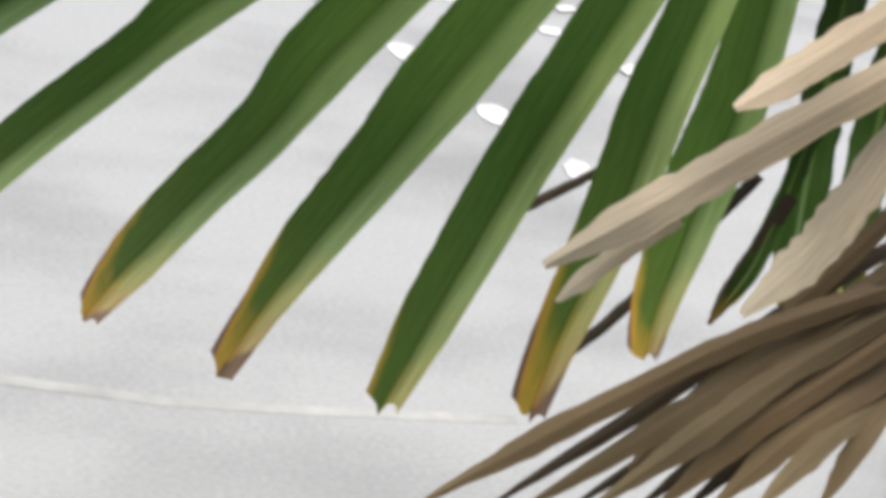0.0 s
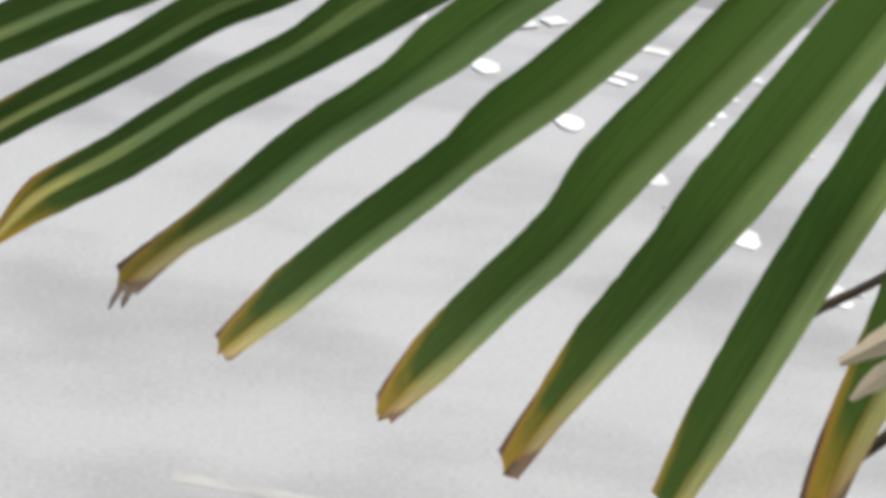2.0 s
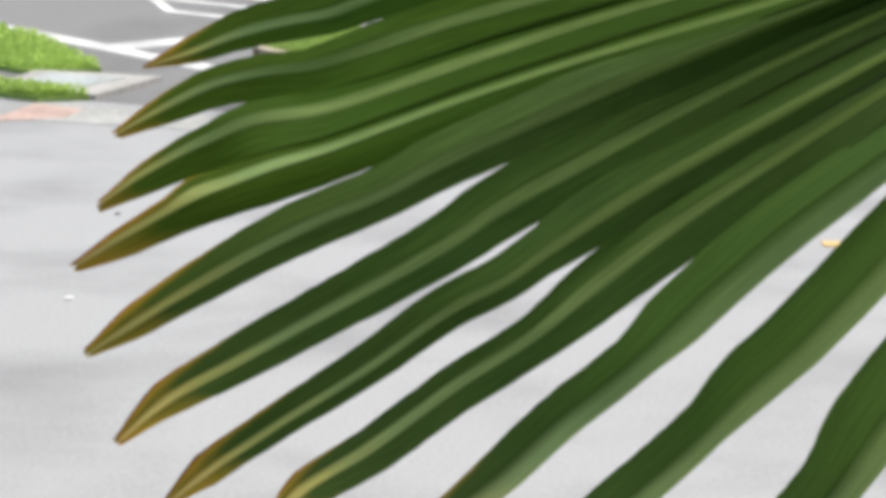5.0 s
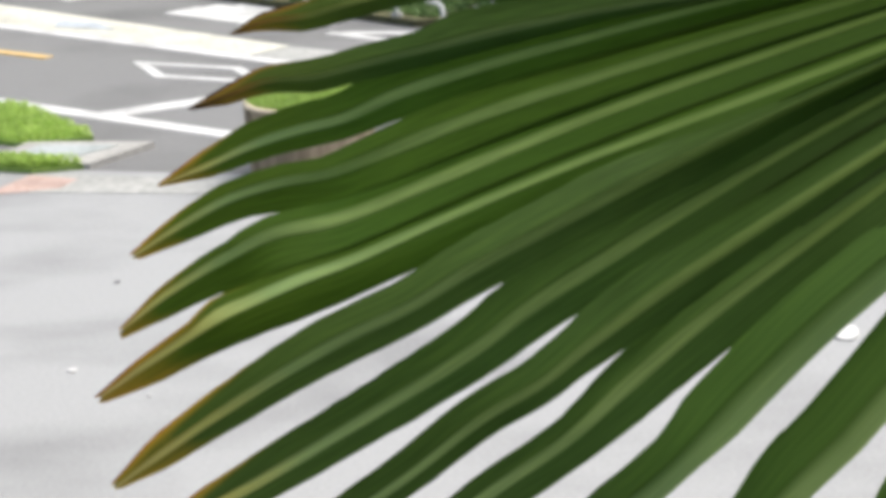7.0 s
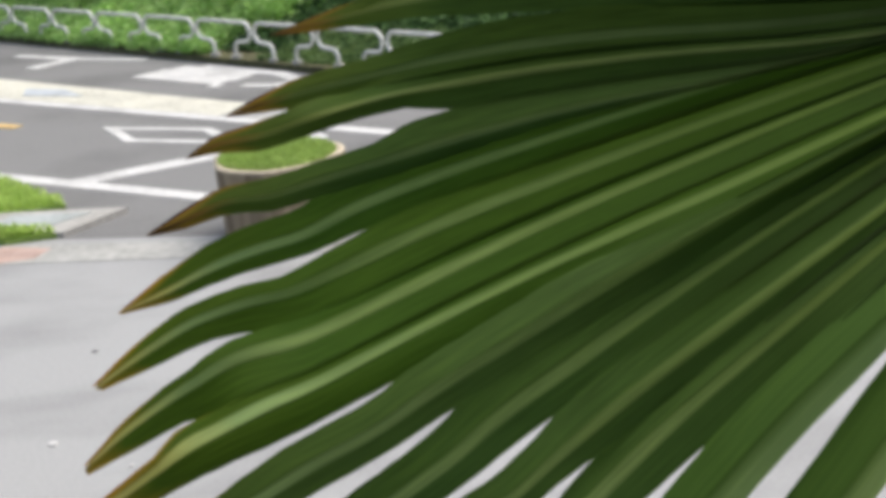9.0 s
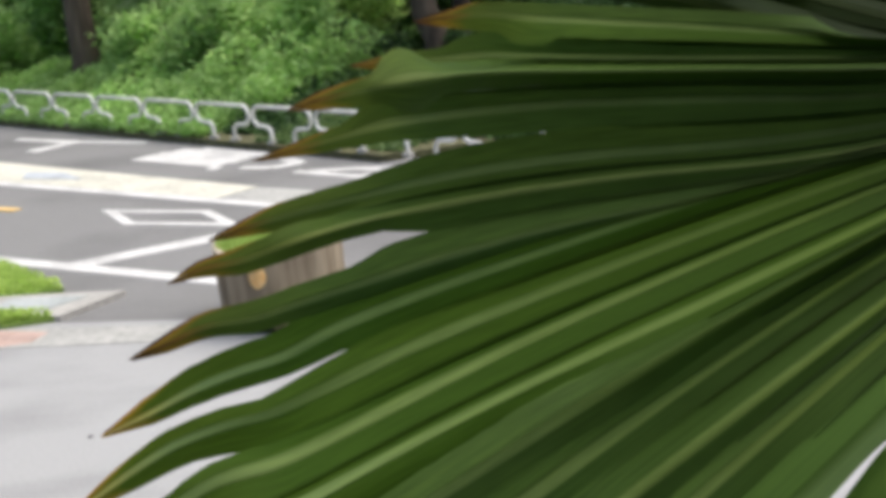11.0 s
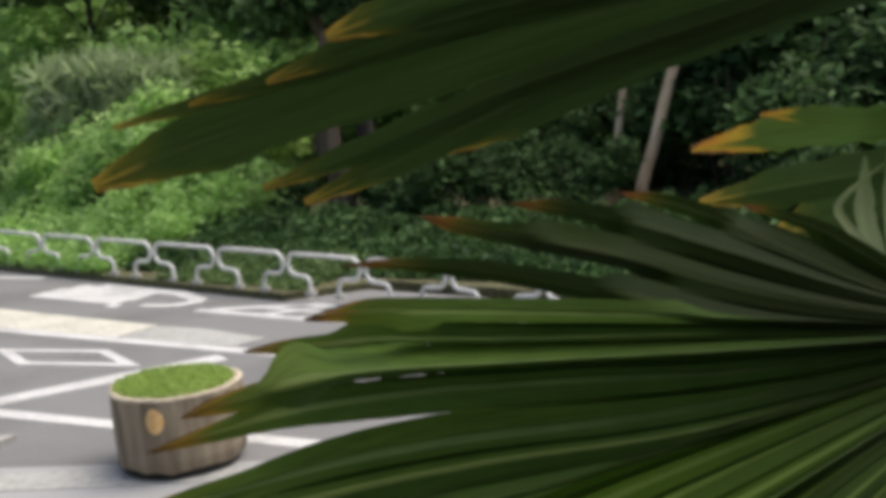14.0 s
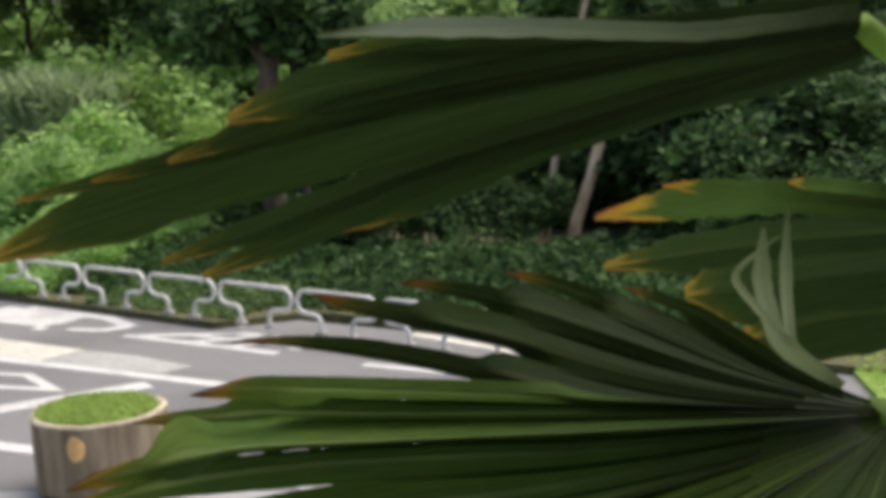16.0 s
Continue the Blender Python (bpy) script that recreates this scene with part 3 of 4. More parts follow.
# ---------------------------------------------------------------- plants behind the railing


def blob_points(rng, n, radius, height, lumps=9):
    """Leaf places crowded on the outside of several overlapping lumps."""
    out = []
    cs = [(rng.uniform(-0.6, 0.6) * radius, rng.uniform(-0.6, 0.6) * radius, rng.uniform(0.15, 0.85) * height, rng.uniform(0.3, 0.55)) for _ in range(lumps)]
    per = n // lumps
    for x, y, z, q in cs:
        v = rng.normal(size=(per, 3))
        v /= np.linalg.norm(v, axis=1)[:, None]
        v *= (0.5 + 0.6 * rng.random((per, 1))) * (1 + 0.35 * np.sin(v[:, :1] * 5 + x * 9) * np.cos(v[:, 2:] * 6 + y * 7))
        out.append(np.stack([x + v[:, 0] * q * radius, y + v[:, 1] * q * radius, z + v[:, 2] * q * height * 0.62], 1))
    p = np.concatenate(out)
    p[:, 2] = np.abs(p[:, 2])
    return p


def shrub(seed, radius, height, n, size, mat, label):
    rng = np.random.default_rng(seed)
    root = new("shrub")
    for k in range(5):
        a = rng.uniform(0, 6.28)
        tip = (math.cos(a) * radius * 0.5, math.sin(a) * radius * 0.5, height * 0.75)
        v, f = tube([(tip[0] * 0.1, tip[1] * 0.1, -0.05), (tip[0] * 0.5, tip[1] * 0.5, height * 0.4), tip], [0.025, 0.018, 0.008], 5)
        part("stem", mesh_from("stem", v, f, BARK), root)
    p = blob_points(rng, n, radius, height)
    part("crown", leaf_mesh("crown", p, rng.uniform(0.6, 1.3, len(p)) * size, rng, mat, flat=0.5), root)
    return tagged(root, label, "shrub")


def scatter(protos, spots, seed):
    rng = random.Random(seed)
    for i, (x, y, s) in enumerate(spots):
        ob = protos[i % len(protos)]
        c = copy_thing(ob, pose(x, y, 0, 0, 0, rng.uniform(0, 360)))
        c.scale = (s, s, s * rng.uniform(0.9, 1.1))


light = [shrub(20 + k, 1.0, 1.5, 8000, 0.11, SHRUB_LIGHT, "leafy light green roadside shrub") for k in range(3)]
middle = [shrub(40 + k, 1.1, 1.8, 8000, 0.12, SHRUB_MID, "leafy green shrub behind the railing") for k in range(2)]
wood = [shrub(50 + k, 1.1, 1.9, 8000, 0.15, WOOD_LEAF, "mid-green bush at the edge of the trees") for k in range(2)]
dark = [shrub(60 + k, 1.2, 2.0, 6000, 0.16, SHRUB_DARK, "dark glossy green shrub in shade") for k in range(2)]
scatter(light, [(-8.6, 18.6, 1.0), (-7.2, 17.8, 1.1), (-6.3, 17.3, 0.8), (-3.9, 16.6, 0.9), (-3.1, 15.2, 1.0), (-2.2, 14.5, 0.95), (-5.6, 19.2, 1.5), (-3.0, 17.4, 1.3), (-7.6, 20.8, 1.6), (-4.2, 18.4, 1.5), (-2.0, 18.0, 1.5), (-9.5, 21.5, 1.7), (-5.2, 22.5, 2.1), (-2.9, 22.0, 2.1), (-7.3, 23.6, 2.3), (-10.5, 24.5, 2.4), (-1.2, 22.6, 2.0), (-2.6, 16.3, 1.25), (-1.7, 17.2, 1.5), (-3.3, 18.8, 1.8), (-0.9, 18.6, 1.7), (0.3, 19.3, 1.7)], 1)
scatter(middle, [(-9.8, 20.0, 1.2), (-1.9, 16.8, 1.2), (-6.0, 21.5, 1.6), (-3.6, 20.5, 1.6), (-9.0, 23.0, 1.8), (-1.2, 19.5, 1.5)], 2)
scatter(wood, [(0.9, 18.8, 1.5), (1.7, 18.2, 1.5), (2.7, 18.4, 1.7), (3.8, 18.2, 1.8), (2.2, 20.4, 2.3), (3.6, 20.8, 2.5), (5.0, 19.6, 2.4), (0.8, 21.2, 2.4)], 4)
scatter(dark, [(-0.95, 14.7, 0.4), (0.45, 14.3, 0.35), (0.75, 13.6, 0.5), (1.5, 13.4, 0.5), (2.2, 16.2, 0.45), (4.3, 14.4, 1.0), (4.9, 13.0, 0.9), (4.2, 11.6, 0.5), (5.4, 10.6, 0.7), (5.2, 15.5, 1.5), (6.5, 13.0, 1.3), (6.4, 10.8, 1.1), (7.8, 15.5, 1.8), (2.4, 13.5, 0.45), (3.6, 15.6, 0.8)], 3)
for ob in light + middle + wood + dark:
    ob.location = (-14 - 3 * (light + middle + wood + dark).index(ob), 30, 0)


def cover(name, a, b, depth, height, n, size, mat, seed, label, lower=0.0):
    """Low growth in a band behind the line from a to b."""
    g = np.random.default_rng(seed)
    a, b = np.array(a), np.array(b)
    d = (b - a) / np.linalg.norm(b - a)
    back = np.array([-d[1], d[0]])
    back = back if back[1] > 0 else -back
    u, v = g.random(n), g.random(n)
    xy = a + (b - a) * u[:, None] + back * (depth * v)[:, None]
    z = 0.07 + height * g.random(n) * (0.12 + 0.88 * np.clip(v * 1.8, 0, 1)) * (0.72 + 0.16 * np.sin(u * 41 + 3 * np.sin(v * 5)) + 0.12 * np.sin(v * 9 + u * 83 + 2 * np.sin(u * 19))) * (1 - lower * np.clip((-3.4 - xy[:, 0]) / 0.8, 0, 1))
    ob = part(name, leaf_mesh(name, np.column_stack([xy, z]), g.uniform(0.6, 1.4, n) * size, g, mat, 0.4, 0.0, 0.4))
    return tagged(ob, label, "ground cover", kind="stuff")


cover("ground_cover", (-9.6, 18.9), (-2.5, 12.36), 2.7, 1.0, 60000, 0.1, SHRUB_LIGHT, 31, "low bright green weeds growing behind the railing", 0.5)
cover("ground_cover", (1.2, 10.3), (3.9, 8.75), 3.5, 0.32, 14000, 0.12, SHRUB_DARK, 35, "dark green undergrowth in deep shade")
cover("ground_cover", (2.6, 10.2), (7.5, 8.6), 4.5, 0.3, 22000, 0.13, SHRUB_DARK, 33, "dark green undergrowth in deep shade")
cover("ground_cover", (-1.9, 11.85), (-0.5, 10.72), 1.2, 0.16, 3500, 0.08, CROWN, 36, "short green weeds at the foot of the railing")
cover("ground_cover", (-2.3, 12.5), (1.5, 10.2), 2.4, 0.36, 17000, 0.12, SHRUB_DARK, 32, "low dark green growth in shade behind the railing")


def tree(name, at, height, radius, lean, mat, bark, seed, crown, label):
    rng = np.random.default_rng(seed)
    root = new(name)
    root.location = (*at, 0)
    n = 9
    pts = [(lean[0] * (k / n) ** 1.4 + 0.05 * rng.normal() * (k > 0), lean[1] * (k / n), height * k / n - 0.1) for k in range(n + 1)]
    v, f = tube(pts, [radius * (1.15 - 0.55 * k / n + (0.25 if k == 0 else 0)) for k in range(n + 1)], 10)
    part("trunk", mesh_from("trunk", v, f, bark, True), root)
    for k in range(6):
        a = 6.28 * k / 6 + rng.uniform(-0.3, 0.3)
        base = Vector(pts[6 + k % 3])
        e = base + Vector((math.cos(a) * crown * 0.7, math.sin(a) * crown * 0.7, rng.uniform(0.6, 1.4)))
        tv, tf = tube([base, base.lerp(e, 0.5) + Vector((0, 0, 0.25)), e], [radius * 0.4, radius * 0.28, radius * 0.1], 6)
        part("limb", mesh_from("limb", tv, tf, bark, True), root)
    p = blob_points(rng, 5200, crown, crown * 1.2, 14)
    p[:, 2] += height - 0.9
    p[:, :2] += np.array(pts[-1][:2])
    part("crown", leaf_mesh("crown", p, rng.uniform(0.12, 0.24, len(p)), rng, mat), root)
    return tagged(root, label, "tree")


tree("tree", (-4.73, 16.75), 5.4, 0.17, (0.25, 0.0), CANOPY, BARK, 71, 1.4, "roadside tree with a straight dark brown trunk")
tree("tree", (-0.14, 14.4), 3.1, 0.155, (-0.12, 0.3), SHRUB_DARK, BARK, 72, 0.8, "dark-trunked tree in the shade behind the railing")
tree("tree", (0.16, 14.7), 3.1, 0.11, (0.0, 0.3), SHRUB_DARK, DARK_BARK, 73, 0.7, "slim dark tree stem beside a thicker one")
tree("tree", (3.08, 13.9), 4.2, 0.064, (1.9, 0.2), CANOPY, PALE_BARK, 74, 0.7, "slender pale-barked tree leaning over the verge")
tree("tree", (2.92, 14.5), 4.2, 0.045, (0.9, 0.2), CANOPY, PALE_BARK, 75, 0.6, "thin pale tree stem in dark shade")

for k, (x, y, h) in enumerate([(-5.6, 20.4, 4.0), (-3.9, 19.9, 3.8), (-2.3, 19.6, 3.6), (-1.0, 18.6, 3.4)]):
    tree("tree", (x, y), h, 0.06, (0.15, 0.1), CROWN, DARK_BARK, 80 + k, 1.45, "leafy dark green tree crown rising behind the light shrubs")

rng = np.random.default_rng(90)
n = 90000
xs = rng.uniform(-24, 22, n)
p = np.stack([xs, 25 - 0.25 * xs + rng.uniform(-1.5, 2.5, n) + 1.2 * np.sin(xs * 1.7), rng.random(n) ** 0.8 * (6.5 + 1.2 * np.sin(xs * 0.9))], 1)
bright = p[p[:, 0] < -2.0 + 0.6 * np.sin(p[:, 2] * 2)]
thicket = part("far_thicket", leaf_mesh("far_thicket", bright, rng.uniform(0.16, 0.36, len(bright)), rng, SHRUB_MID, flat=0.5))
tagged(thicket, "tall light green thicket behind the roadside shrubs", "thicket", kind="stuff")
shady = p[p[:, 0] >= -2.0 + 0.6 * np.sin(p[:, 2] * 2)]
woods = part("far_woods", leaf_mesh("far_woods", shady, rng.uniform(0.2, 0.42, len(shady)), rng, CANOPY))
tagged(woods, "dense dark green woodland edge behind the shrubs", "woods", kind="stuff")
n = 5000
root = part("tall_reeds", leaf_mesh("tall_reeds", np.stack([np.clip(rng.normal(-3.0, 0.45, n), -3.8, -2.1), rng.uniform(16.2, 17.2, n), 0.2 + 1.75 * rng.random(n) ** 0.7], 1), rng.uniform(0.5, 0.9, n), rng, REED, 0.05, 0.1, 1.1))
tagged(root, "pale feathery tall grass among the shrubs", "grass", kind="stuff")


# ---------------------------------------------------------------- palm leaves


EYE = Vector((0.0, 0.05, 2.0))


def polar(az, el, r):
    a, e = radians(az), radians(el)
    return Vector((-math.cos(a) * math.cos(e), -math.sin(e), math.sin(a) * math.cos(e))) * r


def ribbon(name, pts, halves, fold, mat, parent, rib_mat=None, face=None, along=None, rng=None, ragged=0.0, band=(-0.14, 0.12), fray=0.0, goals=(None, None)):
    """A folded blade along pts: two faces fall away from a rib, a paler band of its own that also carries painted
    light.
    A half width may differ on the two sides; a fray tears the end."""
    n = len(pts)
    pts = [Vector(p) for p in pts]
    along = along or [i / (n - 1) for i in range(n)]
    bands = band if isinstance(band, list) else [band] * n
    if rib_mat:
        cols = [[("up", 1.0), ("up", 0.6), ("up", 0.3), ("up", 0.0)], [("low", 0.0), ("low", 0.45), ("low", 1.0)]]
        groups = [(0, c) for c in cols] + [(1, [("mid", f) for f in (-0.05, 0.2, 0.5, 0.8, 1.05)])]
    else:
        groups = [(0, [("up", 1.0), ("up", 0.5), ("up", 0.0)]), (0, [("low", 0.0), ("low", 0.5), ("low", 1.0)])]
        bands = [(0.0, 0.0)] * n
    sets = [([], [], [], [], []) for _ in range(2)]
    for which, g in groups:
        verts, faces, al, fib, core = sets[which]
        base = len(verts)
        torn = [(rng.uniform(0, fray) * (1.6 if c[0] != "up" else 1.0) if rng else 0.0) for c in g]
        for i, p in enumerate(pts):
            r0, r1 = bands[i]
            d = (pts[min(i + 1, n - 1)] - pts[max(i - 1, 0)]).normalized()
            s = d.cross(EYE - p if face is None else Vector(face)).normalized()
            nn = s.cross(d).normalized()
            lo, hi = halves[i] if isinstance(halves[i], tuple) else (halves[i], halves[i])
            pull = []
            for goal, half, edge in ((goals[0], lo, -1), (goals[1], hi, 1)):
                if goal is None:
                    pull.append(Vector())
                    continue
                drop = fold * half * (abs(edge - r1))
                pull.append((goal[i][0] - (p + s * half * edge - nn * drop)) * goal[i][1])
            for (kind, f), tear in zip(g, torn):
                q = r1 + (1 - r1) * f if kind == "up" else r0 + (-1 - r0) * f if kind == "low" else r1 + (r0 - r1) * f
                jag = 1 + (rng.uniform(-ragged, ragged) if rng and kind != "mid" and f == 1.0 else 0)
                drop = fold * (hi * max(0.0, q - r1) + lo * max(0.0, r1 - q))
                end = tear * max(0.0, (i - n + 4) / 3.0)
                verts.append(p + s * (hi if q > 0 else lo) * q * jag - nn * drop + nn * (0.0004 * which) - d * end + pull[1 if q > 0 else 0] * abs(q))
                late = max(0.0, along[i] - 0.55) / 0.45
                al.append(along[i] + late * (0.3 * max(0.0, q - 0.5) - 0.08 * (f < 0.9) if kind == "up" else 0.06 * abs(q) ** 2 - (0.07 if kind == "low" and r1 > 0 else 0.0)))
                fib.append((q * 9, i * 0.18, 0.0))
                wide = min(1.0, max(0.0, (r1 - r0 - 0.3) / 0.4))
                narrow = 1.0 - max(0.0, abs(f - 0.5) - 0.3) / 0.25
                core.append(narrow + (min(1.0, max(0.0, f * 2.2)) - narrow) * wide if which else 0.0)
        m = len(g)
        for i in range(n - 1):
            for j in range(m - 1):
                a = base + i * m + j
                faces.append([a, a + m, a + m + 1, a + 1])

    def make(nm, data, m, par):
        v, f, al_, fb, co = data
        me = mesh_from(nm, v, f, m, True)
        at = me.attributes.new("along", "FLOAT", "POINT")
        at.data.foreach_set("value", al_)
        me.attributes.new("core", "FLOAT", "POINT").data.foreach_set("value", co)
        fa = me.attributes.new("fibre", "FLOAT_VECTOR", "POINT")
        fa.data.foreach_set("vector", [c for t in fb for c in t])
        return part(nm, me, par)

    ob = make(name, sets[0], mat, parent)
    if rib_mat:
        make("midrib", sets[1], rib_mat, ob)
    return ob


def smooth(pts, times=2):
    for _ in range(times):
        pts = [pts[0]] + [(pts[i - 1] + pts[i] * 2 + pts[i + 1]) / 4 for i in range(1, len(pts) - 1)] + [pts[-1]]
    return pts


HUB = Vector((0.39, 0.7, 1.945))
LEAFLETS = []
SLOW = {5: 0.075, 6: 0.06, 7: 0.06, 8: 0.24, 11: 0.15, 12: 0.12, 13: 0.08, 15: 0.1, 16: 0.1, 17: 0.13, 18: 0.14}    # slits that open slowly
DRIED = {20: 0.026, 21: 0.009, 22: 0.008}    # ends withered to curled shreds


def leaflet(az, el, length, rib, split, bulge, crest, *stations):
    """One segment of the fan: where its tip lies from the hub, how far across it the pale rib runs, how far out
    it is fused to the next one, how far it arches forward (mm) and where, and stations along it: share of the
    length, bow in mm, width in mm."""
    tip = HUB + polar(az, el, length)
    axis = (tip - HUB) / length
    side = axis.cross((EYE - (HUB + tip) / 2).normalized()).normalized()
    blunt = 15.0 if rib < -0.2 else 3.5 if az < -8 else 1.0
    f, bow, w = ([0.0] + [q[k] for q in stations] + [end] for k, end in ((0, 1.0), (1, 0.0), (2, blunt)))
    w[0] = 0.0
    bow[0] = 0.0
    keys = np.array(f), np.array(bow) / 1000, np.array(w) / 1000
    LEAFLETS.append((tip, axis, side, length, rib, split, keys, bulge / 1000, crest))


def glide(x, xs, ys):
    """Smooth curve through the stations, with no overshoot past the inner one."""
    m = np.gradient(ys, xs)
    m[0], m[-1] = ys[1] / xs[1] * 1.25, (ys[-1] - ys[-2]) / (xs[-1] - xs[-2])
    k = np.clip(np.searchsorted(xs, x) - 1, 0, len(xs) - 2)
    h = xs[k + 1] - xs[k]
    u = (x - xs[k]) / h
    return ((2 * u ** 3 - 3 * u ** 2 + 1) * ys[k] + (u ** 3 - 2 * u ** 2 + u) * h * m[k]
            + (3 * u ** 2 - 2 * u ** 3) * ys[k + 1] + (u ** 3 - u ** 2) * h * m[k + 1])


def fan(root, seed):
    """A palmate blade: the segments are fused and pleated near the hub, and hang apart further out."""
    rng = random.Random(seed)
    share = np.concatenate([np.linspace(0.03, 0.6, 14), np.linspace(0.62, 1.0, 44)])
    lines = []
    for tip, axis, side, length, rib, split, (f, bow, w), bulge, crest in LEAFLETS:
        b = glide(share, f, bow)
        front = side.cross(axis)
        arch = bulge * np.where(share > crest, np.sin(np.pi / 2 * (1 - share) / (1 - crest)), np.sin(np.pi / 2 * share / crest))
        lines.append(np.array([HUB + axis * length * u + side * v + front * o for u, v, o in zip(share, b, arch)]))
    last = len(lines) - 1
    for i, (tip, axis, side, length, rib, split, (f, bow, w), bulge, crest) in enumerate(LEAFLETS):
        own = np.interp(share, f[1:], w[1:]) / 2
        top = 1.28 if i > 16 else 1.1
        n = len(share)
        sides, goals = [], [None, None]
        for j, sp in ((i + 1, split), (i - 1, LEAFLETS[i - 1][5])):
            if not 0 <= j <= last:
                sides.append(own * np.clip(share / 0.5, 0.1, 1))
                goals[len(sides) - 1] = None
                continue
            half, goal = [], []
            fine = np.concatenate([lines[j][:-1] + (lines[j][1:] - lines[j][:-1]) * q for q in (0.0, 0.2, 0.4, 0.6, 0.8)])
            for k, u in enumerate(share):
                p = lines[i][k]
                near = fine[np.argmin(((fine - p) ** 2).sum(1))]
                wide = np.linalg.norm(near - p) / 2
                blend = min(1.0, max(0.0, (u - sp + 0.02) / (SLOW[min(i, j)] if min(i, j) in SLOW else min(0.06, 0.4 * (1 - sp)))))
                half.append(wide + (own[k] - wide) * blend)
                back = (Vector(p) - EYE).normalized()
                goal.append((Vector(p + (near - p) * 0.53) + back * wide * 0.7, 1 - blend))
            sides.append(np.array(half))
            goals[len(sides) - 1] = goal
        pts = [Vector(p) for p in lines[i]]
        if i < last:
            seam = [(g + (EYE - g).normalized() * 0.004, u) for (g, q), u in zip(goals[0], share) if 0.2 < u < split - 0.01]
            if len(seam) > 4:
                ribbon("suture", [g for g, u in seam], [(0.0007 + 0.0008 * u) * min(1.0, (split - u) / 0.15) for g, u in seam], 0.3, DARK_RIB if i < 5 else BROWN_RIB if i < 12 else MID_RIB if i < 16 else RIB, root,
                       along=[0.1 + 0.3 * u for g, u in seam], rng=rng)
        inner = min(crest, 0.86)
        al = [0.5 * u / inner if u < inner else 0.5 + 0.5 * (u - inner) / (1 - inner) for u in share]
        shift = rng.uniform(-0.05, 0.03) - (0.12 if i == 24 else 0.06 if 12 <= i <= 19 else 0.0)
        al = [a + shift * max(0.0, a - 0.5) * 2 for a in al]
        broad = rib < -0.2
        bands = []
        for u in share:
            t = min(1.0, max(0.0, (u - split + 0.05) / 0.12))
            # Broad blades: the pale band covers the lower flank, painted as if lit.
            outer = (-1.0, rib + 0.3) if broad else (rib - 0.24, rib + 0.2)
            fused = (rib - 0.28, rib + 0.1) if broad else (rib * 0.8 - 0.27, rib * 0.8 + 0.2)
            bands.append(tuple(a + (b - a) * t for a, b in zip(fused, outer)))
        # The first five leaflets take the copy with shade in its colour.
        mat, rib_mat = (DARK_TIP, DARK_RIB) if i < 5 else (BROWN_TIP, BROWN_RIB) if i < 12 else (MID_BLADE, MID_RIB) if i < 16 else (DROOP_BLADE, DROOP_LIT_FLANK) if broad else (BLADE, RIB)
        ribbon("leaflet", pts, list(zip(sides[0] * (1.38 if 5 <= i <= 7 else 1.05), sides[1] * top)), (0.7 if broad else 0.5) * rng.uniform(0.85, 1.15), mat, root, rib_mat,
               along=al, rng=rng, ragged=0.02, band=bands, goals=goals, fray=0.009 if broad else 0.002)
        if i in DRIED:
            for off in (-0.35, 0.3):
                a, d = pts[-1] + side * own[-1] * off - axis * 0.015, (pts[-1] - pts[-4]).normalized()
                turn = side * rng.uniform(-0.4, 0.4) + Vector((0, 0, -0.3))
                reach = DRIED[i] * rng.uniform(0.6, 1.1)
                shard = [a + d * (0.006 + (reach + 0.009) * k / 5) + turn * reach * (k / 5) ** 2 for k in range(-1, 6)]
                ribbon("dried_tip", shard, [0.0028, 0.0026, 0.0024, 0.0025, 0.0018, 0.0016, 0.0004], rng.uniform(-0.5, 0.6), DRY_TIP, root, rng=rng, ragged=0.3)


# upper, shorter segments down to the drooping ones
leaflet(25.7, -10.7, 0.185, 0.1, 0.739, 0, 0.85, (0.404, -5, 9.8), (0.57, 0, 9.8), (0.731, 4, 9.2), (0.883, 3, 6.6))
leaflet(21.4, -5.7, 0.256, 0.1, 0.774, 0, 0.85, (0.397, -7, 11.7), (0.61, -1, 11.6), (0.777, 3, 11.0), (0.898, 3, 8.4))
leaflet(17.6, 1.6, 0.318, 0.1, 0.806, 0, 0.85, (0.366, -3, 13.4), (0.607, 2, 13.1), (0.817, 5, 11.1), (0.928, 3, 7.3))
leaflet(15.6, 6.7, 0.368, 0.1, 0.637, 0, 0.85, (0.499, -9, 13.1), (0.712, -3, 12.8), (0.848, -2, 12.1), (0.942, -2, 8.1))
leaflet(11.8, 11.4, 0.409, 0.1, 0.526, 0, 0.85, (0.464, -10, 12.9), (0.655, -2, 12.4), (0.833, 4, 9.9), (0.9, 4, 7.2), (0.952, 3, 4.1))
leaflet(9.4, 16.9, 0.434, 0.1, 0.851, 0, 0.85, (0.469, 3, 14.5), (0.651, 4, 13.4), (0.844, 4, 12.3), (0.934, 4, 10.1))
leaflet(6.3, 12.4, 0.453, 0.1, 0.885, 0, 0.85, (0.462, 2, 14.3), (0.719, 2, 12.7), (0.869, 3, 10.8), (0.956, 2, 6.1))
leaflet(5.4, 21.3, 0.495, 0.1, 0.875, 0, 0.85, (0.47, 5, 14.5), (0.708, 9, 12.9), (0.864, 10, 11.4), (0.937, 6, 9.3), (0.975, 3, 5.7))
leaflet(2.1, 16.2, 0.501, 0.1, 0.656, 0, 0.85, (0.433, 1, 16.8), (0.611, 8, 16.1), (0.775, 11, 15.0), (0.878, 9, 13.7), (0.949, 4, 7.2))
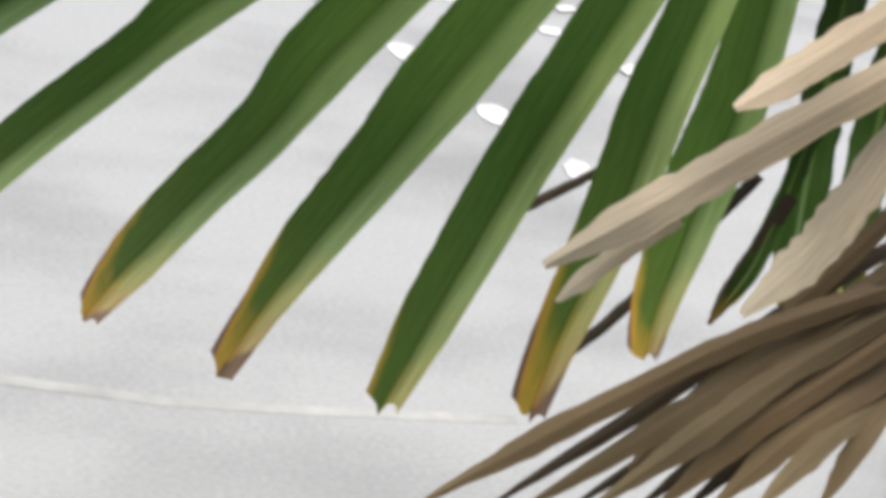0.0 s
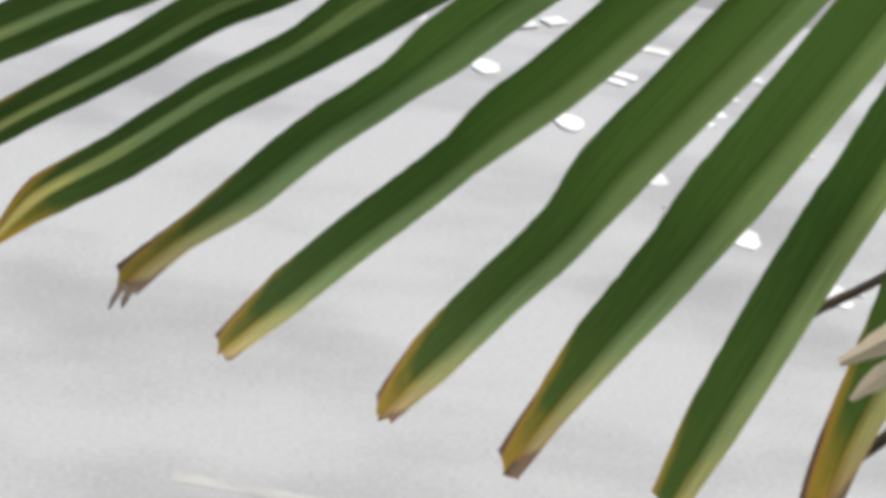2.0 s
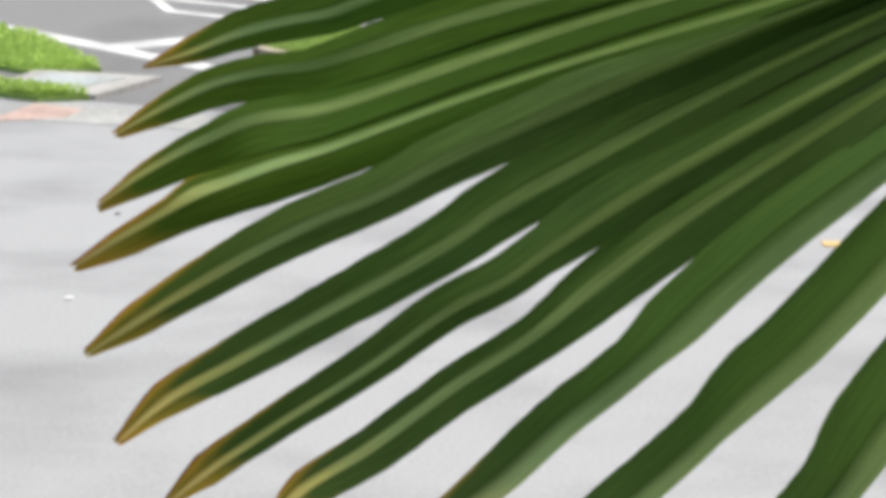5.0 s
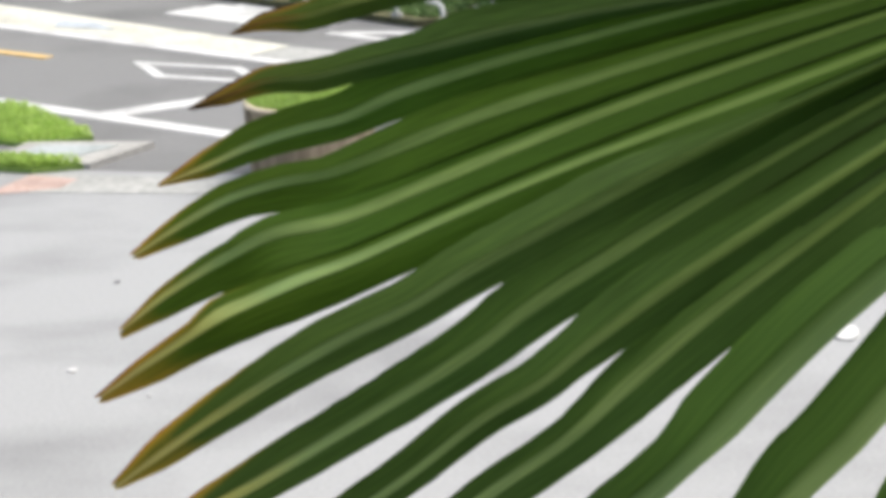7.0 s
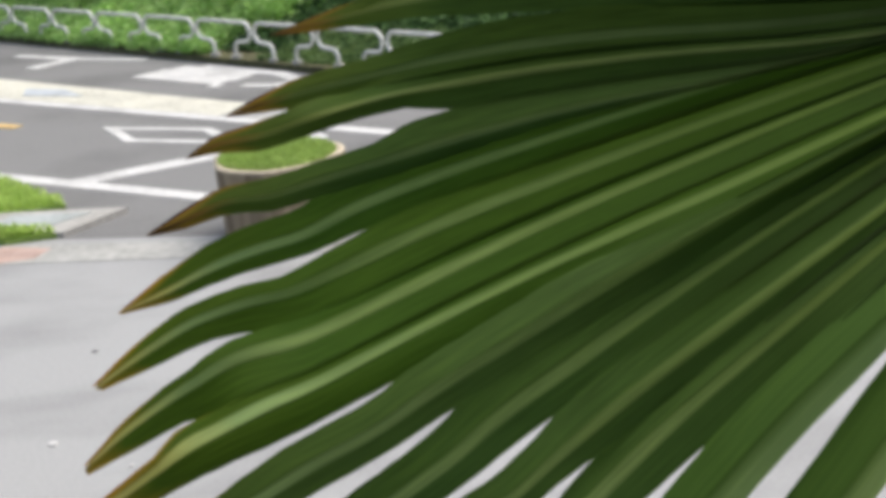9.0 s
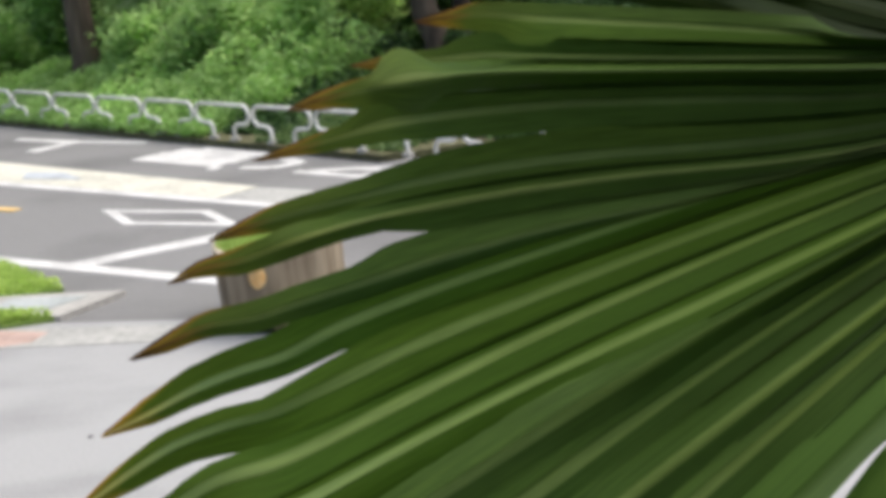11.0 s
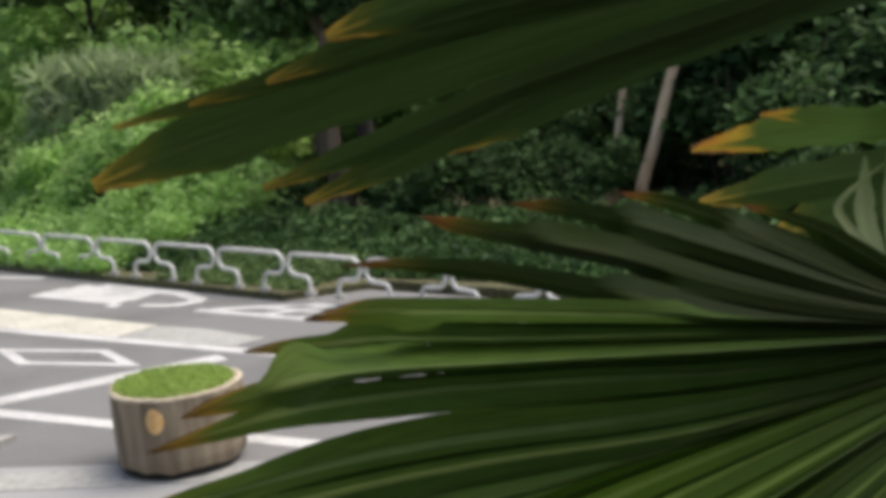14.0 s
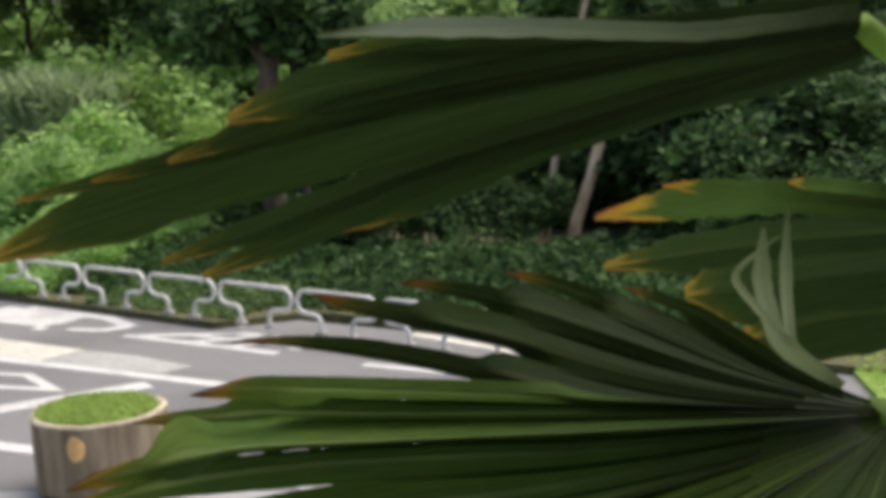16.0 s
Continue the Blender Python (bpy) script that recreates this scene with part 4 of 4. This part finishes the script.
leaflet(-1.1, 17.8, 0.525, 0.1, 0.896, 0, 0.85, (0.537, 0, 16.2), (0.698, 7, 15.6), (0.823, 8, 14.6), (0.895, 6, 13.1), (0.942, 4, 11.3), (0.975, 2, 5.6))
leaflet(-2.2, 19.9, 0.546, 0.1, 0.79, 0, 0.85, (0.476, -4, 15.7), (0.634, 5, 14.9), (0.78, 9, 12.9), (0.872, 8, 11.6), (0.916, 5, 11.4), (0.943, 3, 10.9), (0.976, 3, 6.3))
leaflet(-4.8, 20.7, 0.567, 0, 0.7, 0, 0.85, (0.533, 1, 17.3), (0.678, 6, 15.6), (0.769, 6, 14.2), (0.834, 5, 13.5), (0.879, 4, 12.8), (0.91, 3, 12.3), (0.943, 5, 10.0), (0.974, 2, 6.4))
leaflet(-7.6, 20.7, 0.585, -0.05, 0.77, 0, 0.85, (0.526, 16, 20.1), (0.67, 16, 19.3), (0.761, 15, 18.8), (0.831, 12, 18.5), (0.87, 8, 17.1), (0.895, 8, 16.8), (0.928, 7, 14.6), (0.965, 3, 9.8))
leaflet(-9.7, 22.2, 0.602, 0.25, 0.86, 0, 0.85, (0.524, 12, 18.9), (0.665, 12, 18.1), (0.754, 11, 16.7), (0.831, 8, 15.4), (0.864, 7, 14.8), (0.896, 9, 15.5), (0.929, 9, 14.9), (0.966, 5, 10.4))
leaflet(-11.5, 24.7, 0.616, 0.5, 0.925, 0, 0.85, (0.53, 12, 19.4), (0.668, 12, 18.1), (0.756, 10, 16.6), (0.833, 8, 15.3), (0.859, 8, 15.1), (0.894, 11, 16.2), (0.932, 9, 15.2), (0.967, 5, 10.8))
leaflet(-12.9, 26.3, 0.632, 0.45, 0.6, 18, 0.78, (0.502, 7, 23.6), (0.638, 9, 22.3), (0.742, 10, 19.6), (0.806, 9, 17.9), (0.842, 8, 17.7), (0.88, 8, 17.9), (0.925, 7, 14.9), (0.968, 3, 10.4))
leaflet(-16.0, 26.6, 0.639, 0, 0.56, 40, 0.76, (0.68, 16, 20.1), (0.737, 15, 19.7), (0.786, 14, 18.9), (0.817, 12, 17.6), (0.865, 12, 17.9), (0.916, 9, 15.4), (0.968, 4, 11.8))
leaflet(-23.1, 18.5, 0.652, 0.05, 0.6, 85, 0.75, (0.564, 17, 23.3), (0.651, 15, 23.7), (0.716, 13, 22.3), (0.749, 10, 20.5), (0.776, 9, 19.6), (0.83, 8, 18.4), (0.898, 7, 17.3), (0.956, 6, 14.2))
leaflet(-26.0, 19.7, 0.645, -0.05, 0.6, 100, 0.73, (0.573, 12, 17.5), (0.656, 12, 16.6), (0.709, 10, 15.8), (0.739, 8, 15.2), (0.776, 9, 15.0), (0.836, 6, 14.2), (0.903, 5, 13.0), (0.965, 3, 12.7))
leaflet(-31.8, 15.2, 0.630, 0.25, 0.546, 140, 0.71, (0.541, 9, 22.8), (0.63, 8, 23.3), (0.697, 5, 20.1), (0.742, 3, 16.5), (0.795, 4, 16.7), (0.868, 3, 17.3), (0.942, 5, 16.9))
leaflet(-36.3, 16.4, 0.591, -0.3, 0.466, 150, 0.72, (0.537, 6, 19.0), (0.612, 7, 20.1), (0.703, 4, 20.3), (0.738, 2, 15.4), (0.802, 2, 15.9), (0.865, 0, 16.3), (0.929, 1, 11.7))
leaflet(-46.0, 9.4, 0.591, -0.45, 0.430, 200, 0.66, (0.533, -4, 22.4), (0.591, -6, 21.7), (0.642, -5, 20.9), (0.682, -6, 16.5), (0.79, -4, 18.0), (0.88, -2, 19.5))
leaflet(-53.9, 13.8, 0.546, -0.45, 0.399, 185, 0.68, (0.501, -7, 27.9), (0.589, -7, 25.9), (0.669, -7, 25.8), (0.711, -9, 21.4), (0.794, -6, 20.9), (0.903, -2, 22.3))
leaflet(-59.2, 20.7, 0.519, -0.45, 0.402, 165, 0.68, (0.49, -17, 28.3), (0.577, -15, 27.3), (0.67, -12, 27.6), (0.737, -10, 23.6), (0.845, -4, 21.4), (0.913, -2, 16.8))
leaflet(-62.7, 31.9, 0.489, -0.45, 0.430, 130, 0.68, (0.626, -19, 23.6), (0.681, -16, 22.4), (0.779, -10, 22.5), (0.839, -7, 22.5), (0.923, -3, 21.3))
leaflet(-68.8, 37.9, 0.468, -0.45, 0.430, 110, 0.68, (0.633, -19, 21.4), (0.727, -14, 22.8), (0.796, -12, 22.1), (0.864, -8, 20.6), (0.93, -3, 18.0))
leaflet(-86.9, 27.3, 0.430, -0.45, 0.430, 90, 0.68, (0.543, -25, 24.8), (0.643, -21, 26.9), (0.753, -12, 29.0), (0.822, -7, 26.3), (0.905, -2, 21.8))
palm = new("palm_leaf")
palm.location = (0, 0, 0)
fan(palm, 11)
pv, pf = tube([Vector(HUB) + Vector((-0.02, 0, 0.0)), Vector(HUB) + Vector((0.25, 0.1, -0.1)), Vector(HUB) + Vector((0.8, 0.5, -0.7)), (2.2, 1.9, 1.0), (2.6, 2.0, -0.02)],
              [0.012, 0.012, 0.014, 0.018, 0.025], 8)
part("petiole", mesh_from("petiole", pv, pf, SHRUB_MID, True), palm)
tagged(palm, "green fan palm leaf with split drooping segments and dried orange tips", "palm leaf")


def strips(root, rows, mat, seed, fold=0.35, rib=None, green=1.0):
    """Loose blades, each a few places along it and its half width."""
    rng = random.Random(seed)
    for half, *places in rows:
        ctrl = [Vector(p) for p in places]
        pts = []
        for a, b in zip(ctrl, ctrl[1:]):
            pts += [a.lerp(b, k / 8) for k in range(8)]
        pts = smooth(pts + [ctrl[-1]], 6)
        n = len(pts)
        halves = [half * min(1.0, 0.2 + 3.0 * k / n) for k in range(n)]
        face = (Vector((0.0, 0.05, 2.0)) - ctrl[len(ctrl) // 2]).normalized()
        ribbon("blade", pts, halves, fold * rng.uniform(0.5, 1.5), mat, root, rib, face=face, along=[green * (1 - k / (n - 1)) for k in range(n)], rng=rng, ragged=0.12)


upper = new("palm_leaf")
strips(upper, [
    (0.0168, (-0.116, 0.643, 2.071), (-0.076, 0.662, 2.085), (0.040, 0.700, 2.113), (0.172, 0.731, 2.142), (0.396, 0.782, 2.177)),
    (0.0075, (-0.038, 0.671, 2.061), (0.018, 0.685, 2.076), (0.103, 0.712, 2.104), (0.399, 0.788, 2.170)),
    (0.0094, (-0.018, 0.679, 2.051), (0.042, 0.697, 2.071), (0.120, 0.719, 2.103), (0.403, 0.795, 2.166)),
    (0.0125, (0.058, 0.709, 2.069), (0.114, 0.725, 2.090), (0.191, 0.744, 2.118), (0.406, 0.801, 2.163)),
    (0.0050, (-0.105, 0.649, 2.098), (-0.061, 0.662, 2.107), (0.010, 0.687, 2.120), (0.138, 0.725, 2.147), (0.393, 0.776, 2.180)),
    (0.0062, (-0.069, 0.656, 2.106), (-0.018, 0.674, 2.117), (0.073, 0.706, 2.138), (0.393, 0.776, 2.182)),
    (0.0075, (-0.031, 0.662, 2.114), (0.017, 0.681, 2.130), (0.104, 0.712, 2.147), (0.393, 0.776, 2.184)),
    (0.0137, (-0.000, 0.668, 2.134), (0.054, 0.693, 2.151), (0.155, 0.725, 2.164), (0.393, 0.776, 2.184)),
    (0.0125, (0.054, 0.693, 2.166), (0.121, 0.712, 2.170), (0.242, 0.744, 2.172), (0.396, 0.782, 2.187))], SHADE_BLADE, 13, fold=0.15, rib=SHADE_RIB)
strips(upper, [
    (0.0058, (0.048, 0.661, 2.176), (0.100, 0.675, 2.180), (0.181, 0.700, 2.178), (0.270, 0.725, 2.173), (0.389, 0.770, 2.185))], GREY_BLADE, 14, fold=0.3)
tagged(upper, "dark green palm leaf with broad fused segments and yellowed scalloped tips", "palm leaf")
dead = new("dead_palm_leaf")
strips(dead, [
    (0.0055, (0.198, 0.365, 1.603), (0.255, 0.380, 1.633), (0.334, 0.404, 1.666), (0.426, 0.425, 1.690)),
    (0.0062, (0.247, 0.370, 1.594), (0.310, 0.385, 1.636), (0.370, 0.410, 1.661), (0.437, 0.435, 1.704)),
    (0.0062, (0.270, 0.358, 1.608), (0.318, 0.374, 1.640), (0.371, 0.400, 1.659), (0.441, 0.424, 1.686)),
    (0.0055, (0.305, 0.364, 1.602), (0.347, 0.381, 1.635), (0.438, 0.414, 1.680)),
    (0.0062, (0.331, 0.362, 1.605), (0.371, 0.379, 1.638), (0.449, 0.412, 1.661)),
    (0.0055, (0.343, 0.351, 1.617), (0.387, 0.377, 1.640), (0.456, 0.411, 1.648)),
    (0.005, (0.382, 0.357, 1.612), (0.403, 0.376, 1.639), (0.452, 0.412, 1.655)),
    (0.005, (0.306, 0.394, 1.595), (0.347, 0.412, 1.647), (0.429, 0.447, 1.730))], DEAD, 5)
# Dark blades added in place of the shaded gaps within the bundle.
strips(dead, [
    (0.004, (0.242, 0.390, 1.572), (0.304, 0.405, 1.616), (0.366, 0.421, 1.669), (0.440, 0.445, 1.710)),
    (0.004, (0.279, 0.386, 1.575), (0.334, 0.402, 1.613), (0.394, 0.427, 1.644), (0.454, 0.443, 1.686)),
    (0.004, (0.311, 0.383, 1.579), (0.357, 0.400, 1.613), (0.454, 0.432, 1.674)),
    (0.004, (0.335, 0.381, 1.582), (0.378, 0.398, 1.620), (0.463, 0.431, 1.658)),
    (0.005, (0.307, 0.403, 1.563), (0.371, 0.419, 1.625), (0.456, 0.453, 1.693))], DARK_DEAD, 16)
tagged(dead, "bundle of dry brown palm blades hanging down", "dead leaf")
bleached = new("dead_palm_leaf")
strips(bleached, [
    (0.008, (0.210, 0.368, 1.722), (0.246, 0.375, 1.746), (0.283, 0.392, 1.761), (0.368, 0.425, 1.799)),
    (0.004, (0.225, 0.375, 1.701), (0.242, 0.384, 1.713), (0.271, 0.392, 1.734)),
    (0.007, (0.268, 0.384, 1.787), (0.302, 0.401, 1.800), (0.354, 0.427, 1.824)),
    (0.009, (0.301, 0.368, 1.707), (0.333, 0.386, 1.724), (0.356, 0.404, 1.747), (0.390, 0.432, 1.779))], DEAD_PALE, 6)
tagged(bleached, "bleached dry palm blades bent over the green leaf", "dead leaf")
twigs = new("dead_palm_leaf")
strips(twigs, [
    (0.004, (0.363, 0.595, 1.463), (0.405, 0.603, 1.511), (0.445, 0.620, 1.555), (0.490, 0.638, 1.616)),
    (0.0035, (0.319, 0.534, 1.626), (0.341, 0.533, 1.647), (0.366, 0.531, 1.673)),
    (0.0025, (0.319, 0.535, 1.645), (0.343, 0.533, 1.660), (0.364, 0.532, 1.676)),
    (0.0035, (0.330, 0.535, 1.662), (0.336, 0.535, 1.688), (0.340, 0.535, 1.717)),
    (0.003, (0.303, 0.605, 1.583), (0.324, 0.603, 1.597), (0.377, 0.619, 1.625)),
    (0.003, (-0.073, 0.798, 1.727), (-0.030, 0.794, 1.738), (0.035, 0.819, 1.764)),
    (0.004, (0.356, 0.451, 1.637), (0.366, 0.460, 1.656), (0.389, 0.480, 1.697))], DARK_DEAD, 9)
tagged(twigs, "dark withered palm blades hanging behind the green leaf", "dead leaf")
lower = new("palm_leaf")
strips(lower, [
    (0.011, (0.415, 0.464, 1.621), (0.410, 0.487, 1.669), (0.420, 0.527, 1.720), (0.441, 0.588, 1.791)),
    (0.012, (0.462, 0.479, 1.596), (0.454, 0.502, 1.670), (0.470, 0.543, 1.718), (0.494, 0.603, 1.794)),
    (0.005, (0.356, 0.451, 1.637), (0.372, 0.460, 1.664), (0.387, 0.480, 1.693), (0.405, 0.509, 1.729))], BLADE, 7, rib=RIB)
tagged(lower, "dark green hanging palm blades with yellowed ends", "palm leaf")
curled = new("palm_leaf")
strips(curled, [
    (0.0180, (0.312, 1.156, 2.013), (0.397, 1.188, 2.019), (0.482, 1.220, 2.018), (0.570, 1.252, 2.012), (0.740, 1.316, 1.980)),
    (0.0085, (0.383, 1.177, 2.038), (0.446, 1.199, 2.032), (0.538, 1.231, 2.019), (0.733, 1.306, 1.990)),
    (0.0074, (0.516, 1.199, 2.035), (0.568, 1.220, 2.027), (0.722, 1.285, 2.003))], BLADE, 8, fold=0.2)
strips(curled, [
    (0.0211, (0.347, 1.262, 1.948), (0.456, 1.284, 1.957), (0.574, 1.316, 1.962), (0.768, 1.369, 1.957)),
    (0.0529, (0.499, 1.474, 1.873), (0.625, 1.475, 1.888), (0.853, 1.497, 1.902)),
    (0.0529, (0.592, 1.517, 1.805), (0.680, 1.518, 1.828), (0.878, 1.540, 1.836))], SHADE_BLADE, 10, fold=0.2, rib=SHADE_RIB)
strips(curled, [
    (0.0042, (0.517, 1.220, 1.979), (0.464, 1.220, 1.941), (0.496, 1.226, 1.904), (0.532, 1.242, 1.867), (0.604, 1.263, 1.809)),
    (0.0062, (0.529, 1.231, 2.007), (0.527, 1.231, 1.939), (0.542, 1.253, 1.852), (0.604, 1.264, 1.804)),
    (0.0095, (0.512, 1.252, 1.983), (0.509, 1.252, 1.931), (0.531, 1.263, 1.856), (0.613, 1.285, 1.798))], PALE_BLADE, 15, fold=0.3)
tagged(curled, "green palm blades with yellow edges, some folded over and torn", "palm leaf")

# ---------------------------------------------------------------- stalks that carry the leaves
for leaf, start, mat in [(upper, (0.396, 0.782, 2.177), SHRUB_MID), (curled, (0.740, 1.316, 1.980), SHRUB_MID), (lower, (0.441, 0.588, 1.791), SHRUB_MID),
                         (dead, (0.438, 0.424, 1.692), DEAD), (bleached, (0.368, 0.425, 1.799), DEAD)]:
    v, f = tube([start, (1.15, 1.25, 1.75), (2.2, 1.9, 1.0), (2.6, 2.0, -0.02)], [0.009, 0.011, 0.016, 0.024], 8)
    part("petiole", mesh_from("petiole", v, f, mat, True), leaf)

# ---------------------------------------------------------------- stones beside the far grass
STONE = surface("pale_stone", (0.4, 0.36, 0.28), (0.55, 0.5, 0.4), (0.66, 0.61, 0.5), 18, 3, 0.9, 0.5, 0.01)


def stone(at, size, seed):
    rng = random.Random(seed)
    bm = bmesh.new()
    bmesh.ops.create_icosphere(bm, subdivisions=2, radius=1.0)
    for v in bm.verts:
        k = 1 + 0.18 * math.sin(v.co.x * 3 + seed) + 0.12 * math.sin(v.co.y * 4 + 2 * seed) + rng.uniform(-0.04, 0.04)
        v.co = Vector((v.co.x * size[0] * k, v.co.y * size[1] * k, max(-0.3, v.co.z) * size[2] * k))
    me = bpy.data.meshes.new("stone")
    bm.to_mesh(me)
    bm.free()
    me.materials.append(STONE)
    ob = new("stone", me)
    ob.location = (at[0], at[1], 0.1 + 0.2 * size[2])
    return tagged(ob, "pale weathered stone at the edge of the grass", "stone", group="stones beside the grass")


for k, (x, y, w) in enumerate([(3.62, 8.3, 0.1), (3.8, 8.38, 0.08), (3.98, 8.42, 0.16), (4.25, 8.5, 0.12)]):
    stone((x, y), (w, w * 0.7, w * 0.75), k + 1)
